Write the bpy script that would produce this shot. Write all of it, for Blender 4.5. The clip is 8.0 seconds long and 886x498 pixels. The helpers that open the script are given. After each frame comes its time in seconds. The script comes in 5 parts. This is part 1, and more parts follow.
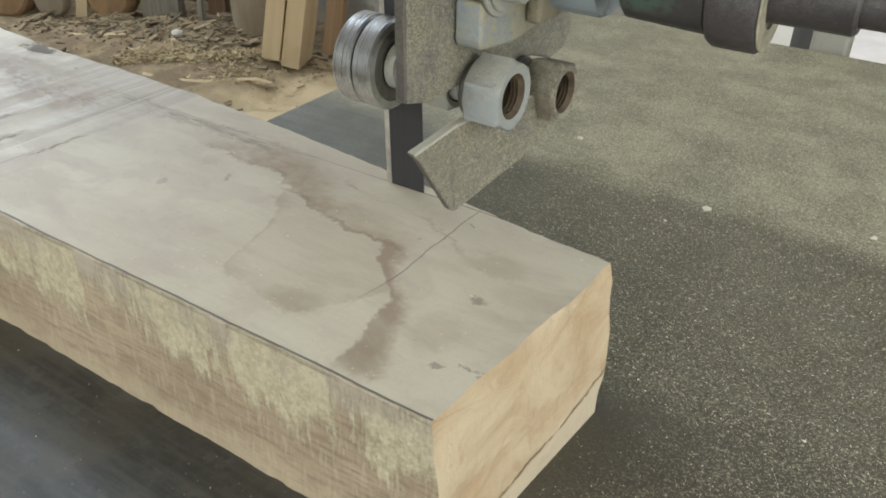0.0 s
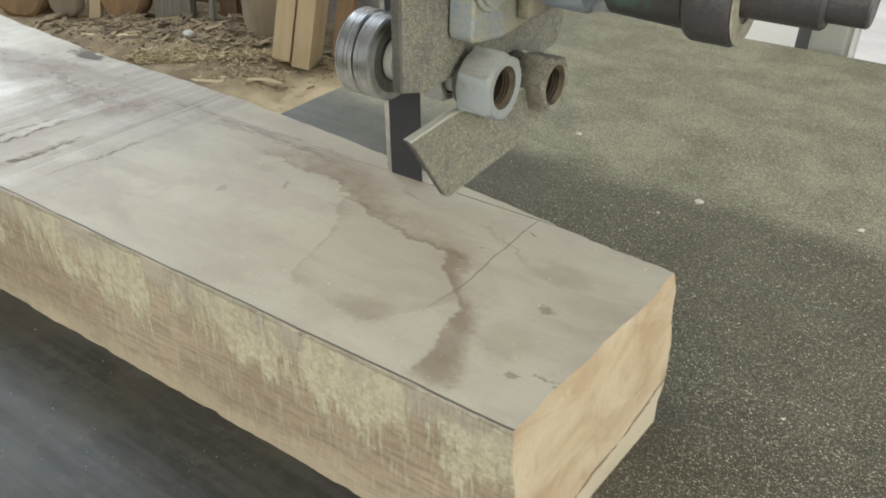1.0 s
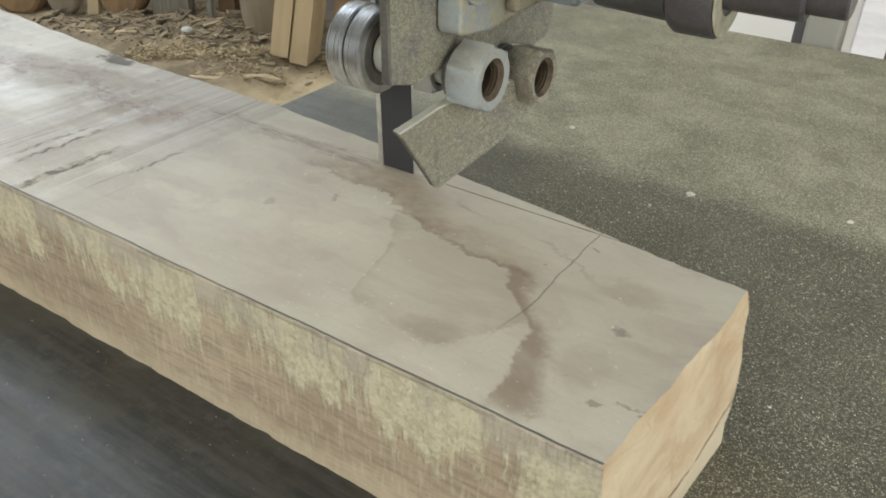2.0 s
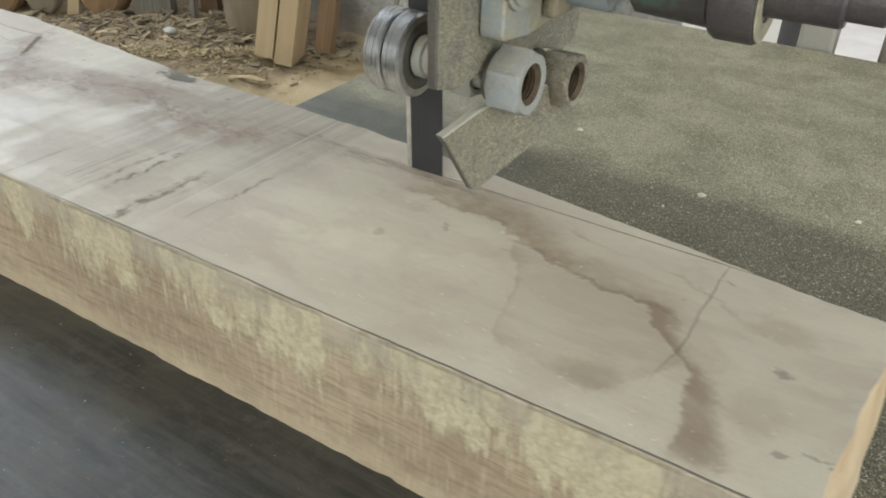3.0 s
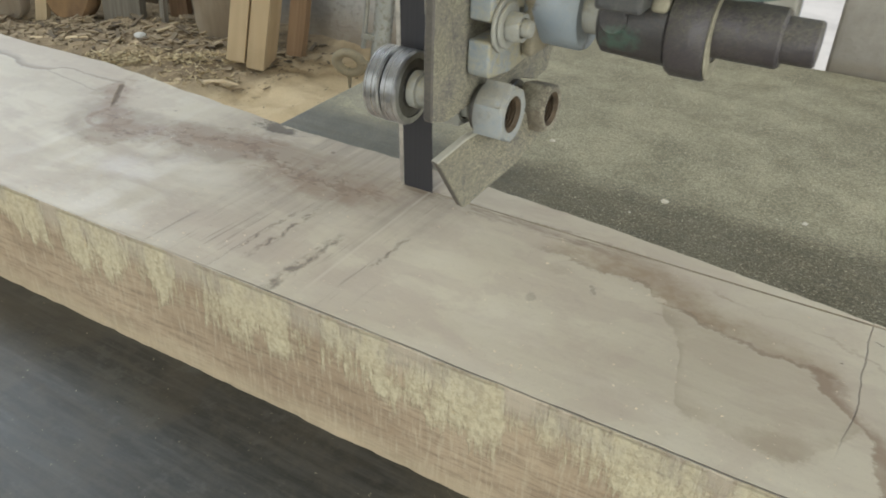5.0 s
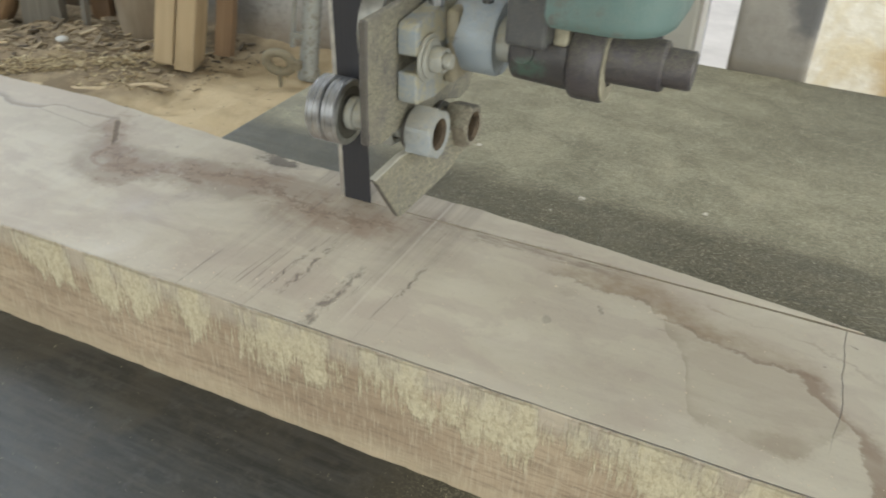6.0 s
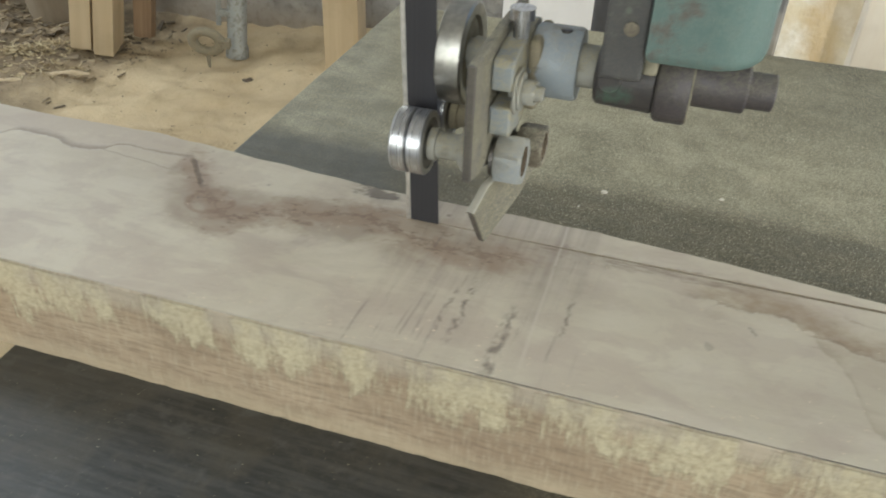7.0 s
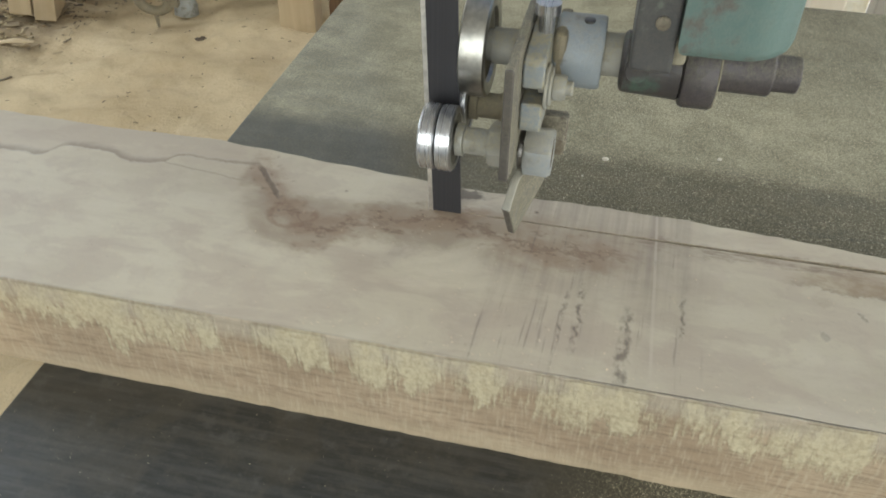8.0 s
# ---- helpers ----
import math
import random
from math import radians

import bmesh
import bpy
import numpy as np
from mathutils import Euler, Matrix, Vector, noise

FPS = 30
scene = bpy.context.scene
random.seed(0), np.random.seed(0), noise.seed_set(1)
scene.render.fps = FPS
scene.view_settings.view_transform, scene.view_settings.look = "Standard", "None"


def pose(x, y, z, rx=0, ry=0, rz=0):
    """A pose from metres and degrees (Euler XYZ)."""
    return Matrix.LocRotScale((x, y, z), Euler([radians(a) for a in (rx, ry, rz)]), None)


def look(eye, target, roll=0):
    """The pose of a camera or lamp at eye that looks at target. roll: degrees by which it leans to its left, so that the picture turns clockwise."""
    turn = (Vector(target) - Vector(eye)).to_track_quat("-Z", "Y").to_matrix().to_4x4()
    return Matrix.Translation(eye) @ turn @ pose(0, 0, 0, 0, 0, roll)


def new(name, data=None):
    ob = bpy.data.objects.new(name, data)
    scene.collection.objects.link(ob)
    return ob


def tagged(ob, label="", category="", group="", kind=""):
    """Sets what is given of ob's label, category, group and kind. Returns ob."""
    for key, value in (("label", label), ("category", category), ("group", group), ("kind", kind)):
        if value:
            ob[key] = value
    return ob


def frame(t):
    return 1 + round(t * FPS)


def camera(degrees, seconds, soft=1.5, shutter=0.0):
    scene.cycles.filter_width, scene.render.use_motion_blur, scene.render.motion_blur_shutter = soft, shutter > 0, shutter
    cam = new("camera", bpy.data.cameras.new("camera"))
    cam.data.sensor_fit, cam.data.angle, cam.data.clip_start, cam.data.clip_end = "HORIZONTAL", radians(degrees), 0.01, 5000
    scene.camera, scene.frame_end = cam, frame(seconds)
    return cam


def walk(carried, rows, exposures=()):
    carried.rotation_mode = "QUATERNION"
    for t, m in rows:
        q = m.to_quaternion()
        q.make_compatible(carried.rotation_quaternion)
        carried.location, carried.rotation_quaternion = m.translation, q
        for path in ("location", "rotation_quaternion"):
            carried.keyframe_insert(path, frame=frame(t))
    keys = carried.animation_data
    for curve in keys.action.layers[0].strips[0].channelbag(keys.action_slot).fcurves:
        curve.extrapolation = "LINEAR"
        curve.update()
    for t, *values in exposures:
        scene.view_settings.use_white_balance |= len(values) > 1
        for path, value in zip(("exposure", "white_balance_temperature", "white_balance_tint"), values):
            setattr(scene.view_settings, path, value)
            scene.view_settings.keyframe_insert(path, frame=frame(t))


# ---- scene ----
cam = camera(57.4, 8.0, soft=1.8, shutter=0.5)
PATH = [
    (0, (0.193, -0.285, 0.255), (-0.718, 1.147, -0.803), 1.4),
    (0.5, (0.205, -0.296, 0.259), (-0.726, 1.13, -0.79), 1.3),
    (1, (0.209, -0.298, 0.258), (-0.723, 1.123, -0.796), 1.3),
    (2.5, (0.217, -0.305, 0.259), (-0.706, 1.115, -0.804), 1.2),
    (3, (0.196, -0.318, 0.261), (-0.688, 1.13, -0.798), 1.9),
    (3.5, (0.181, -0.326, 0.262), (-0.67, 1.147, -0.79), 2.3),
    (4, (0.177, -0.329, 0.263), (-0.667, 1.15, -0.786), 2.5),
    (5.5, (0.22, -0.374, 0.31), (-0.564, 1.122, -0.762), 1.9),
    (6, (0.223, -0.391, 0.326), (-0.454, 1.151, -0.752), 2.4),
    (6.5, (0.182, -0.405, 0.349), (-0.337, 1.174, -0.763), 1.5),
    (7, (0.128, -0.418, 0.362), (-0.337, 1.146, -0.794), 2.1),
    (7.5, (0.094, -0.425, 0.365), (-0.292, 1.115, -0.852), 2.0),
    (8, (0.081, -0.414, 0.39), (-0.256, 1.09, -0.883), 0.7),
]
walk(cam, [(t, look(eye, target, roll)) for t, eye, target, roll in PATH])

# beam: seconds, advance along x, drift along y, and the opening of the offcut in degrees
FEED = [(0, 0.0, 0.0, 0.0), (0.5, 0.0148, 0.0, 0.0), (1, 0.0353, 0.0, 0.0), (2.5, 0.0927, 0.0, 0.0), (3, 0.117, 0.0, 0.03), (3.5, 0.1395, 0.0, 0.07), (4, 0.1602, 0.0, 0.11),
        (5.5, 0.2255, 0.0, 0.2), (6, 0.250, 0.0, 0.25), (6.5, 0.2695, 0.0004, 0.3), (7, 0.284, 0.0008, 0.36), (7.5, 0.3075, 0.001, 0.43), (8, 0.3285, 0.0012, 0.5)]

# ---- light ----
scene.view_settings.exposure = 0.0
world = bpy.data.worlds.new("world")
scene.world = world
world.use_nodes = True
wt = world.node_tree
sky = wt.nodes.new("ShaderNodeTexSky")
sky.sky_type, sky.sun_disc = "NISHITA", False
sky.sun_elevation, sky.sun_rotation = radians(72), radians(180)
wt.nodes["Background"].inputs["Strength"].default_value = 0.12
wt.links.new(sky.outputs[0], wt.nodes["Background"].inputs["Color"])
sun = new("sun", bpy.data.lights.new("sun", "SUN"))
sun.data.energy, sun.data.angle, sun.data.color = 3.0, radians(0.5), (1.0, 0.95, 0.87)
sun.matrix_world = look((0, -1.0, 3.1), (0, 0, 0))


def opening_light(name, eye, target, w, h, watts, color):
    """An area lamp: the sky's light in a window or door, and the added fill."""
    la = bpy.data.lights.new(name, "AREA")
    la.shape, la.size, la.size_y, la.energy, la.color = "RECTANGLE", w, h, watts, color
    ob = new(name, la)
    ob.matrix_world = look(eye, target)
    return ob


opening_light("window_light", (-3.78, 1.05, 1.25), (0, 1.05, 0.9), 1.3, 1.3, 56, (0.84, 0.93, 1.0))
opening_light("high_window_light", (-2.975, 2.03, 1.7), (-2.0, 0, 0.4), 1.2, 0.75, 15, (0.84, 0.93, 1.0))
opening_light("skylight", (-2.65, 0.95, 2.29), (-2.65, 0.95, 0), 1.5, 1.0, 14, (0.80, 0.91, 1.0))
opening_light("door_light", (2.75, -0.2, 0.75), (0, -0.2, 0.5), 2.2, 2.2, 70, (0.97, 1.0, 0.94))
# fill lamp added behind the camera, in an opening of the unseen wall
opening_light("south_fill", (0.3, -2.75, 1.05), (0.3, 0, 0.6), 2.6, 1.7, 62, (0.97, 1.0, 0.93))

# ---- materials ----


class Mat:
    """A node material, written as expressions."""

    def __init__(self, name, coords="Object"):
        self.m = bpy.data.materials.new(name)
        self.m.use_nodes = True
        self.t = self.m.node_tree
        self.b = self.t.nodes["Principled BSDF"]
        self.p = self.t.nodes.new("ShaderNodeTexCoord").outputs[coords]

    def put(self, sock, v):
        if isinstance(v, bpy.types.NodeSocket):
            self.t.links.new(v, sock)
        elif isinstance(v, (tuple, list)):
            sock.default_value = (*v, 1) if len(v) == 3 and sock.type == "RGBA" else v
        else:
            sock.default_value = v

    def math(self, op, a, b=0.0, c=None, clamp=False):
        n = self.t.nodes.new("ShaderNodeMath")
        n.operation, n.use_clamp = op, clamp
        self.put(n.inputs[0], a)
        self.put(n.inputs[1], b)
        if c is not None:
            self.put(n.inputs[2], c)
        return n.outputs[0]

    def add(self, a, b):
        return self.math("ADD", a, b)

    def mul(self, a, b):
        return self.math("MULTIPLY", a, b)

    def step(self, v, lo, hi, a=0.0, b=1.0):
        n = self.t.nodes.new("ShaderNodeMapRange")
        n.interpolation_type = "SMOOTHSTEP"
        for k, q in zip(range(5), (v, lo, hi, a, b)):
            self.put(n.inputs[k], q)
        return n.outputs[0]

    def line(self, v, lo, hi, a, b):
        n = self.t.nodes.new("ShaderNodeMapRange")
        for k, q in zip(range(5), (v, lo, hi, a, b)):
            self.put(n.inputs[k], q)
        return n.outputs[0]

    def xyz(self, v=None):
        n = self.t.nodes.new("ShaderNodeSeparateXYZ")
        self.put(n.inputs[0], self.p if v is None else v)
        return n.outputs

    def vec(self, x, y, z):
        n = self.t.nodes.new("ShaderNodeCombineXYZ")
        for k, q in enumerate((x, y, z)):
            self.put(n.inputs[k], q)
        return n.outputs[0]

    def scaled(self, sx, sy, sz):
        n = self.t.nodes.new("ShaderNodeMapping")
        self.put(n.inputs["Vector"], self.p)
        n.inputs["Scale"].default_value = (sx, sy, sz)
        return n.outputs[0]

    def noise(self, scale, detail=4.0, rough=0.55, vec=None, distort=0.0):
        n = self.t.nodes.new("ShaderNodeTexNoise")
        self.put(n.inputs["Vector"], self.p if vec is None else vec)
        n.inputs["Scale"].default_value, n.inputs["Detail"].default_value = scale, detail
        n.inputs["Roughness"].default_value, n.inputs["Distortion"].default_value = rough, distort
        return n.outputs["Fac"]

    def cells(self, scale, vec=None, feature="F1"):
        n = self.t.nodes.new("ShaderNodeTexVoronoi")
        n.feature = feature
        self.put(n.inputs["Vector"], self.p if vec is None else vec)
        n.inputs["Scale"].default_value = scale
        return n.outputs["Distance"]

    def mix(self, f, a, b):
        n = self.t.nodes.new("ShaderNodeMix")
        n.data_type = "RGBA"
        self.put(n.inputs[0], f)
        self.put(n.inputs[6], a)
        self.put(n.inputs[7], b)
        return n.outputs[2]

    def curve(self, v, pts, lo, hi, out_lo, out_hi):
        """A smooth function through pts, for v from lo to hi."""
        n = self.t.nodes.new("ShaderNodeFloatCurve")
        c = n.mapping.curves[0]
        pts = sorted(((a - lo) / (hi - lo), (b - out_lo) / (out_hi - out_lo)) for a, b in pts)
        while len(c.points) < len(pts):
            c.points.new(0.5, 0.5)
        for k, q in enumerate(pts):
            c.points[k].location = q
        n.mapping.update()
        self.put(n.inputs["Value"], self.line(v, lo, hi, 0.0, 1.0))
        return self.line(n.outputs[0], 0.0, 1.0, out_lo, out_hi)

    def random(self):
        return self.t.nodes.new("ShaderNodeObjectInfo").outputs["Random"]

    def done(self, color, rough=0.6, metal=0.0, height=None, depth=0.001, spec=0.5):
        self.put(self.b.inputs["Base Color"], color)
        self.put(self.b.inputs["Roughness"], rough)
        self.put(self.b.inputs["Metallic"], metal)
        self.put(self.b.inputs["Specular IOR Level"], spec)
        if height is not None:
            n = self.t.nodes.new("ShaderNodeBump")
            n.inputs["Distance"].default_value = depth
            n.inputs["Strength"].default_value = 1.0
            self.put(n.inputs["Height"], height)
            self.t.links.new(n.outputs[0], self.b.inputs["Normal"])
        return self.m


def beam_top():
    k = Mat("planed_wood")
    u, v, z = k.xyz()
    ripple = k.add(k.noise(95, 6, 0.66, None, 0.5), -0.5)
    wob = k.add(k.mul(k.add(k.noise(38, 4, 0.6), -0.5), 0.008), k.add(k.mul(ripple, 0.013), k.mul(k.add(k.noise(330, 4, 0.65), -0.5), 0.006)))
    wv, wu = k.add(v, wob), k.add(u, k.mul(wob, -1.0))
    slant = k.add(u, k.mul(v, -0.04))

    def over(a, b):
        return k.math("SUBTRACT", a, b)

    def spot(cu, cv, su, sv):
        """Distance from a centre, in units of su and sv."""
        n = k.t.nodes.new("ShaderNodeVectorMath")
        n.operation = "LENGTH"
        k.put(n.inputs[0], k.vec(k.mul(k.add(wu, -cu), 1 / su), k.mul(k.add(wv, -cv), 1 / sv), 0.0))
        return n.outputs["Value"]

    grain = k.noise(1.0, 5, 0.6, k.vec(k.mul(u, 14), k.mul(v, 260), 0.0))
    broad = k.noise(9, 3, 0.5, k.scaled(1, 2.2, 1))
    blotch = k.noise(38, 5, 0.6, k.scaled(0.7, 1.2, 1), 0.4)
    cloud = k.noise(21, 6, 0.62, k.scaled(0.8, 1.5, 1), 0.6)
    pore = k.noise(520, 3, 0.7)
    broken = k.noise(1.0, 4, 0.65, k.vec(k.mul(u, 220), k.mul(v, 130), 3.0))
    col = k.mix(k.step(broad, 0.3, 0.7), (0.515, 0.454, 0.35), (0.60, 0.54, 0.422))
    col = k.mix(k.mul(k.step(grain, 0.5, 0.75), 0.10), col, (0.36, 0.29, 0.22))
    col = k.mix(k.mul(k.step(blotch, 0.48, 0.64), 0.26), col, (0.39, 0.308, 0.255))
    col = k.mix(k.mul(k.step(cloud, 0.49, 0.58), 0.26), col, (0.40, 0.315, 0.26))
    col = k.mix(k.mul(k.step(pore, 0.55, 0.72), 0.20), col, (0.36, 0.29, 0.23))
    col = k.mix(k.mul(k.step(cloud, 0.46, 0.36), 0.20), col, (0.66, 0.60, 0.50))
    tick = k.noise(1.0, 3, 0.6, k.vec(k.mul(u, 120), k.mul(v, 330), 8.0))
    col = k.mix(k.mul(k.mul(k.step(tick, 0.66, 0.76), k.step(cloud, 0.45, 0.6)), 0.5), col, (0.25, 0.19, 0.15))
    # greyer stretch marked by the rollers, with one clear edge upstream
    rolled = k.mul(k.step(k.add(slant, k.mul(ripple, 0.006)), -0.300, -0.294), k.step(slant, -0.16, -0.20))
    farther = k.step(k.add(wv, k.mul(k.add(cloud, -0.5), 0.08)), -0.095, -0.03, 0.25, 1.0)
    bands = k.noise(1.0, 4, 0.6, k.vec(k.mul(slant, 110), k.mul(v, 5), 0.0))
    col = k.mix(k.mul(k.mul(rolled, farther), k.step(bands, 0.32, 0.70, 0.22, 0.72)), col, (0.265, 0.215, 0.18))
    upper = k.mul(k.step(slant, -0.294, -0.302), k.step(slant, -0.40, -0.33))
    col = k.mix(k.mul(k.mul(upper, farther), k.step(cloud, 0.42, 0.6, 0.1, 0.55)), col, (0.31, 0.26, 0.22))
    # water stain: a brown band with a crisp inner rim
    far_v = k.curve(u, [(-0.135, -0.016), (-0.121, -0.012), (-0.108, -0.007), (-0.092, -0.004), (-0.077, -0.007), (-0.059, -0.012), (-0.044, -0.018), (-0.032, -0.027),
                        (-0.019, -0.031), (-0.005, -0.034), (0.008, -0.036), (0.019, -0.042), (0.032, -0.05)], -0.135, 0.032, -0.13, 0.03)
    rim_v = k.curve(u, [(-0.135, -0.02), (-0.121, -0.02), (-0.098, -0.024), (-0.080, -0.024), (-0.069, -0.024), (-0.059, -0.034), (-0.045, -0.036), (-0.033, -0.041),
                        (-0.022, -0.044), (-0.013, -0.047), (0.006, -0.048), (0.017, -0.049), (0.032, -0.052)], -0.135, 0.032, -0.13, 0.03)
    low_v = k.curve(u, [(-0.066, -0.020), (-0.061, -0.028), (-0.053, -0.045), (-0.040, -0.064), (-0.035, -0.088), (-0.030, -0.102), (-0.014, -0.105), (0.0, -0.109),
                        (0.015, -0.108), (0.022, -0.098), (0.034, -0.078)], -0.066, 0.034, -0.13, 0.03)
    right_u = k.curve(v, [(-0.127, 0.062), (-0.108, 0.059), (-0.098, 0.054), (-0.084, 0.049), (-0.076, 0.044), (-0.068, 0.034), (-0.060, 0.027), (-0.050, 0.024), (-0.042, 0.019)],
                      -0.127, -0.042, 0.0, 0.08)
    left_u = k.curve(v, [(-0.127, 0.046), (-0.108, 0.045), (-0.098, 0.041), (-0.084, 0.040), (-0.076, 0.037), (-0.068, 0.026), (-0.060, 0.017), (-0.052, 0.0145), (-0.042, 0.008)],
                     -0.127, -0.042, 0.0, 0.08)
    inside = k.mul(k.step(over(wv, low_v), -0.001, 0.003), k.step(over(rim_v, wv), 0.0, 0.004))
    inside = k.mul(inside, k.mul(k.step(wu, -0.066, -0.058), k.step(over(left_u, wu), -0.004, 0.003)))
    edge_in = k.mul(inside, k.step(over(wv, low_v), 0.016, 0.0))
    col = k.mix(k.mul(inside, k.step(cloud, 0.35, 0.6, 0.08, 0.26)), col, (0.38, 0.325, 0.225))
    col = k.mix(k.mul(edge_in, k.step(blotch, 0.35, 0.6, 0.15, 0.5)), col, (0.31, 0.245, 0.17))
    soft_far = k.step(k.add(over(far_v, wv), k.mul(k.add(cloud, -0.5), 0.02)), -0.009, 0.007)
    run = k.mul(k.step(u, -0.137, -0.105, 0.0, 1.0), k.step(u, 0.026, 0.018))
    r1 = k.mul(k.mul(soft_far, k.step(over(wv, rim_v), -0.0012, 0.0012)), run)
    r1 = k.mul(r1, k.mul(k.step(blotch, 0.34, 0.60, 0.45, 1.0), k.step(k.noise(130, 5, 0.65), 0.3, 0.62, 0.6, 1.0)))
    col = k.mix(k.mul(r1, 0.78), col, (0.30, 0.218, 0.135))
    rim = k.mul(k.step(k.math("ABSOLUTE", over(wv, rim_v)), 0.0022, 0.0004), k.mul(run, k.step(cloud, 0.4, 0.6, 0.1, 0.6)))
    col = k.mix(rim, col, (0.20, 0.138, 0.092))
    r2 = k.mul(k.mul(k.step(over(wu, left_u), -0.0012, 0.0015), k.step(over(right_u, wu), -0.004, 0.006)), k.mul(k.step(v, -0.043, -0.047), k.step(v, -0.126, -0.116)))
    col = k.mix(k.mul(r2, k.step(cloud, 0.35, 0.6, 0.55, 0.85)), col, (0.28, 0.202, 0.14))
    tide = k.curve(u, [(-0.06, -0.008), (-0.037, -0.011), (-0.026, -0.016), (-0.002, -0.018), (0.012, -0.019), (0.022, -0.023), (0.035, -0.030), (0.05, -0.038)], -0.06, 0.05, -0.13, 0.03)
    tl = k.mul(k.step(k.math("ABSOLUTE", over(wv, tide)), 0.002, 0.0004), k.mul(k.step(u, -0.045, -0.03), k.step(u, 0.049, 0.04)))
    col = k.mix(k.mul(tl, k.step(blotch, 0.4, 0.6, 0.1, 0.5)), col, (0.30, 0.225, 0.16))
    for cu, cv, su, sv, f in ((0.009, -0.101, 0.016, 0.011, 0.42), (0.054, -0.115, 0.012, 0.011, 0.45), (0.060, -0.036, 0.018, 0.011, 0.38), (0.064, -0.087, 0.013, 0.016, 0.25),
                              (-0.0585, -0.0325, 0.004, 0.003, -0.6), (-0.108, -0.035, 0.009, 0.006, 0.22)):
        tone = (0.31, 0.24, 0.165) if f > 0 else (0.66, 0.585, 0.47)
        col = k.mix(k.mul(k.step(spot(cu, cv, su, sv), 1.0, 0.45), abs(f)), col, tone)
    # reddish second stain, upstream
    up = k.curve(u, [(-0.488, 0.0), (-0.474, 0.012), (-0.455, -0.004), (-0.42, -0.006), (-0.38, 0.002), (-0.32, 0.006), (-0.26, 0.010), (-0.18, 0.010)], -0.488, -0.18, -0.13, 0.03)
    lo = k.curve(u, [(-0.488, -0.004), (-0.468, -0.031), (-0.450, -0.056), (-0.430, -0.065), (-0.414, -0.064), (-0.389, -0.050), (-0.34, -0.044), (-0.30, -0.048), (-0.26, -0.048), (-0.18, -0.036)],
                 -0.488, -0.18, -0.13, 0.03)
    core = k.curve(u, [(-0.480, 0.020), (-0.474, 0.016), (-0.462, 0.002), (-0.447, -0.015), (-0.432, -0.028), (-0.419, -0.041), (-0.408, -0.040), (-0.395, -0.027), (-0.372, -0.020),
                       (-0.350, -0.013), (-0.324, -0.011), (-0.30, -0.018), (-0.27, -0.024), (-0.23, -0.022), (-0.19, -0.016)], -0.480, -0.19, -0.13, 0.03)
    zone = k.mul(k.step(wu, -0.488, -0.480), k.step(u, -0.19, -0.25))
    in2 = k.mul(k.mul(k.step(over(wv, lo), -0.003, 0.012), k.step(over(up, wv), -0.004, 0.008)), zone)
    col = k.mix(k.mul(in2, k.step(cloud, 0.38, 0.6, 0.30, 0.66)), col, (0.335, 0.268, 0.195))
    col = k.mix(k.mul(k.step(k.add(spot(-0.432, -0.032, 0.046, 0.032), k.mul(k.add(cloud, -0.5), 1.6)), 1.0, 0.55), k.step(blotch, 0.35, 0.6, 0.25, 0.55)), col, (0.305, 0.235, 0.175))
    d3 = k.math("ABSOLUTE", over(k.add(wv, k.mul(ripple, 0.020)), core))
    red = k.mul(k.step(d3, 0.024, 0.006), zone)
    col = k.mix(k.mul(red, k.step(blotch, 0.36, 0.60, 0.12, 0.62)), col, (0.285, 0.192, 0.13))
    rag = k.noise(1.0, 5, 0.7, k.vec(k.mul(u, 75), k.mul(v, 150), 2.0))
    col = k.mix(k.mul(k.mul(red, k.step(rag, 0.55, 0.63)), 0.62), col, (0.165, 0.108, 0.073))
    swirl = k.mul(k.mul(k.step(d3, 0.0034, 0.0008), zone), k.mul(k.step(broad, 0.3, 0.6, 0.3, 0.6), k.step(u, -0.458, -0.44, 0.4, 1.0)))
    col = k.mix(swirl, col, (0.20, 0.13, 0.09))
    loop = k.math("ABSOLUTE", k.add(spot(-0.435, -0.028, 0.019, 0.016), -0.8))
    col = k.mix(k.mul(k.step(loop, 0.18, 0.03), k.step(cloud, 0.4, 0.55, 0.2, 0.65)), col, (0.24, 0.155, 0.105))
    fissure = k.mul(k.step(k.math("ABSOLUTE", over(k.add(v, k.mul(wob, 0.5)), core)), 0.0042, 0.001), k.mul(k.step(u, -0.479, -0.474), k.step(u, -0.446, -0.455)))
    col = k.mix(k.mul(fissure, k.step(blotch, 0.4, 0.6, 0.35, 0.7)), col, (0.15, 0.118, 0.09))
    # dark ragged streak beside the line of the cut
    streak = k.mul(k.mul(k.step(k.add(wv, k.mul(ripple, 0.01)), -0.013, -0.004), k.step(wv, 0.003, 0.0)), k.mul(k.step(u, -0.25, -0.20), k.step(u, -0.05, -0.11)))
    col = k.mix(k.mul(streak, k.step(k.noise(1.0, 5, 0.7, k.vec(k.mul(u, 40), k.mul(v, 240), 6.0)), 0.44, 0.60, 0.15, 0.72)), col, (0.215, 0.16, 0.118))
    # tide line along the far edge, further upstream
    line_v = k.curve(u, [(-0.95, 0.0), (-0.8, 0.006), (-0.67, -0.004), (-0.654, -0.003), (-0.635, -0.003), (-0.623, 0.011), (-0.591, 0.011), (-0.566, 0.004), (-0.545, 0.009), (-0.538, 0.019),
                         (-0.513, 0.0185), (-0.474, 0.021)], -0.95, -0.474, -0.13, 0.06)
    d4 = over(k.add(v, k.mul(wob, 0.5)), line_v)
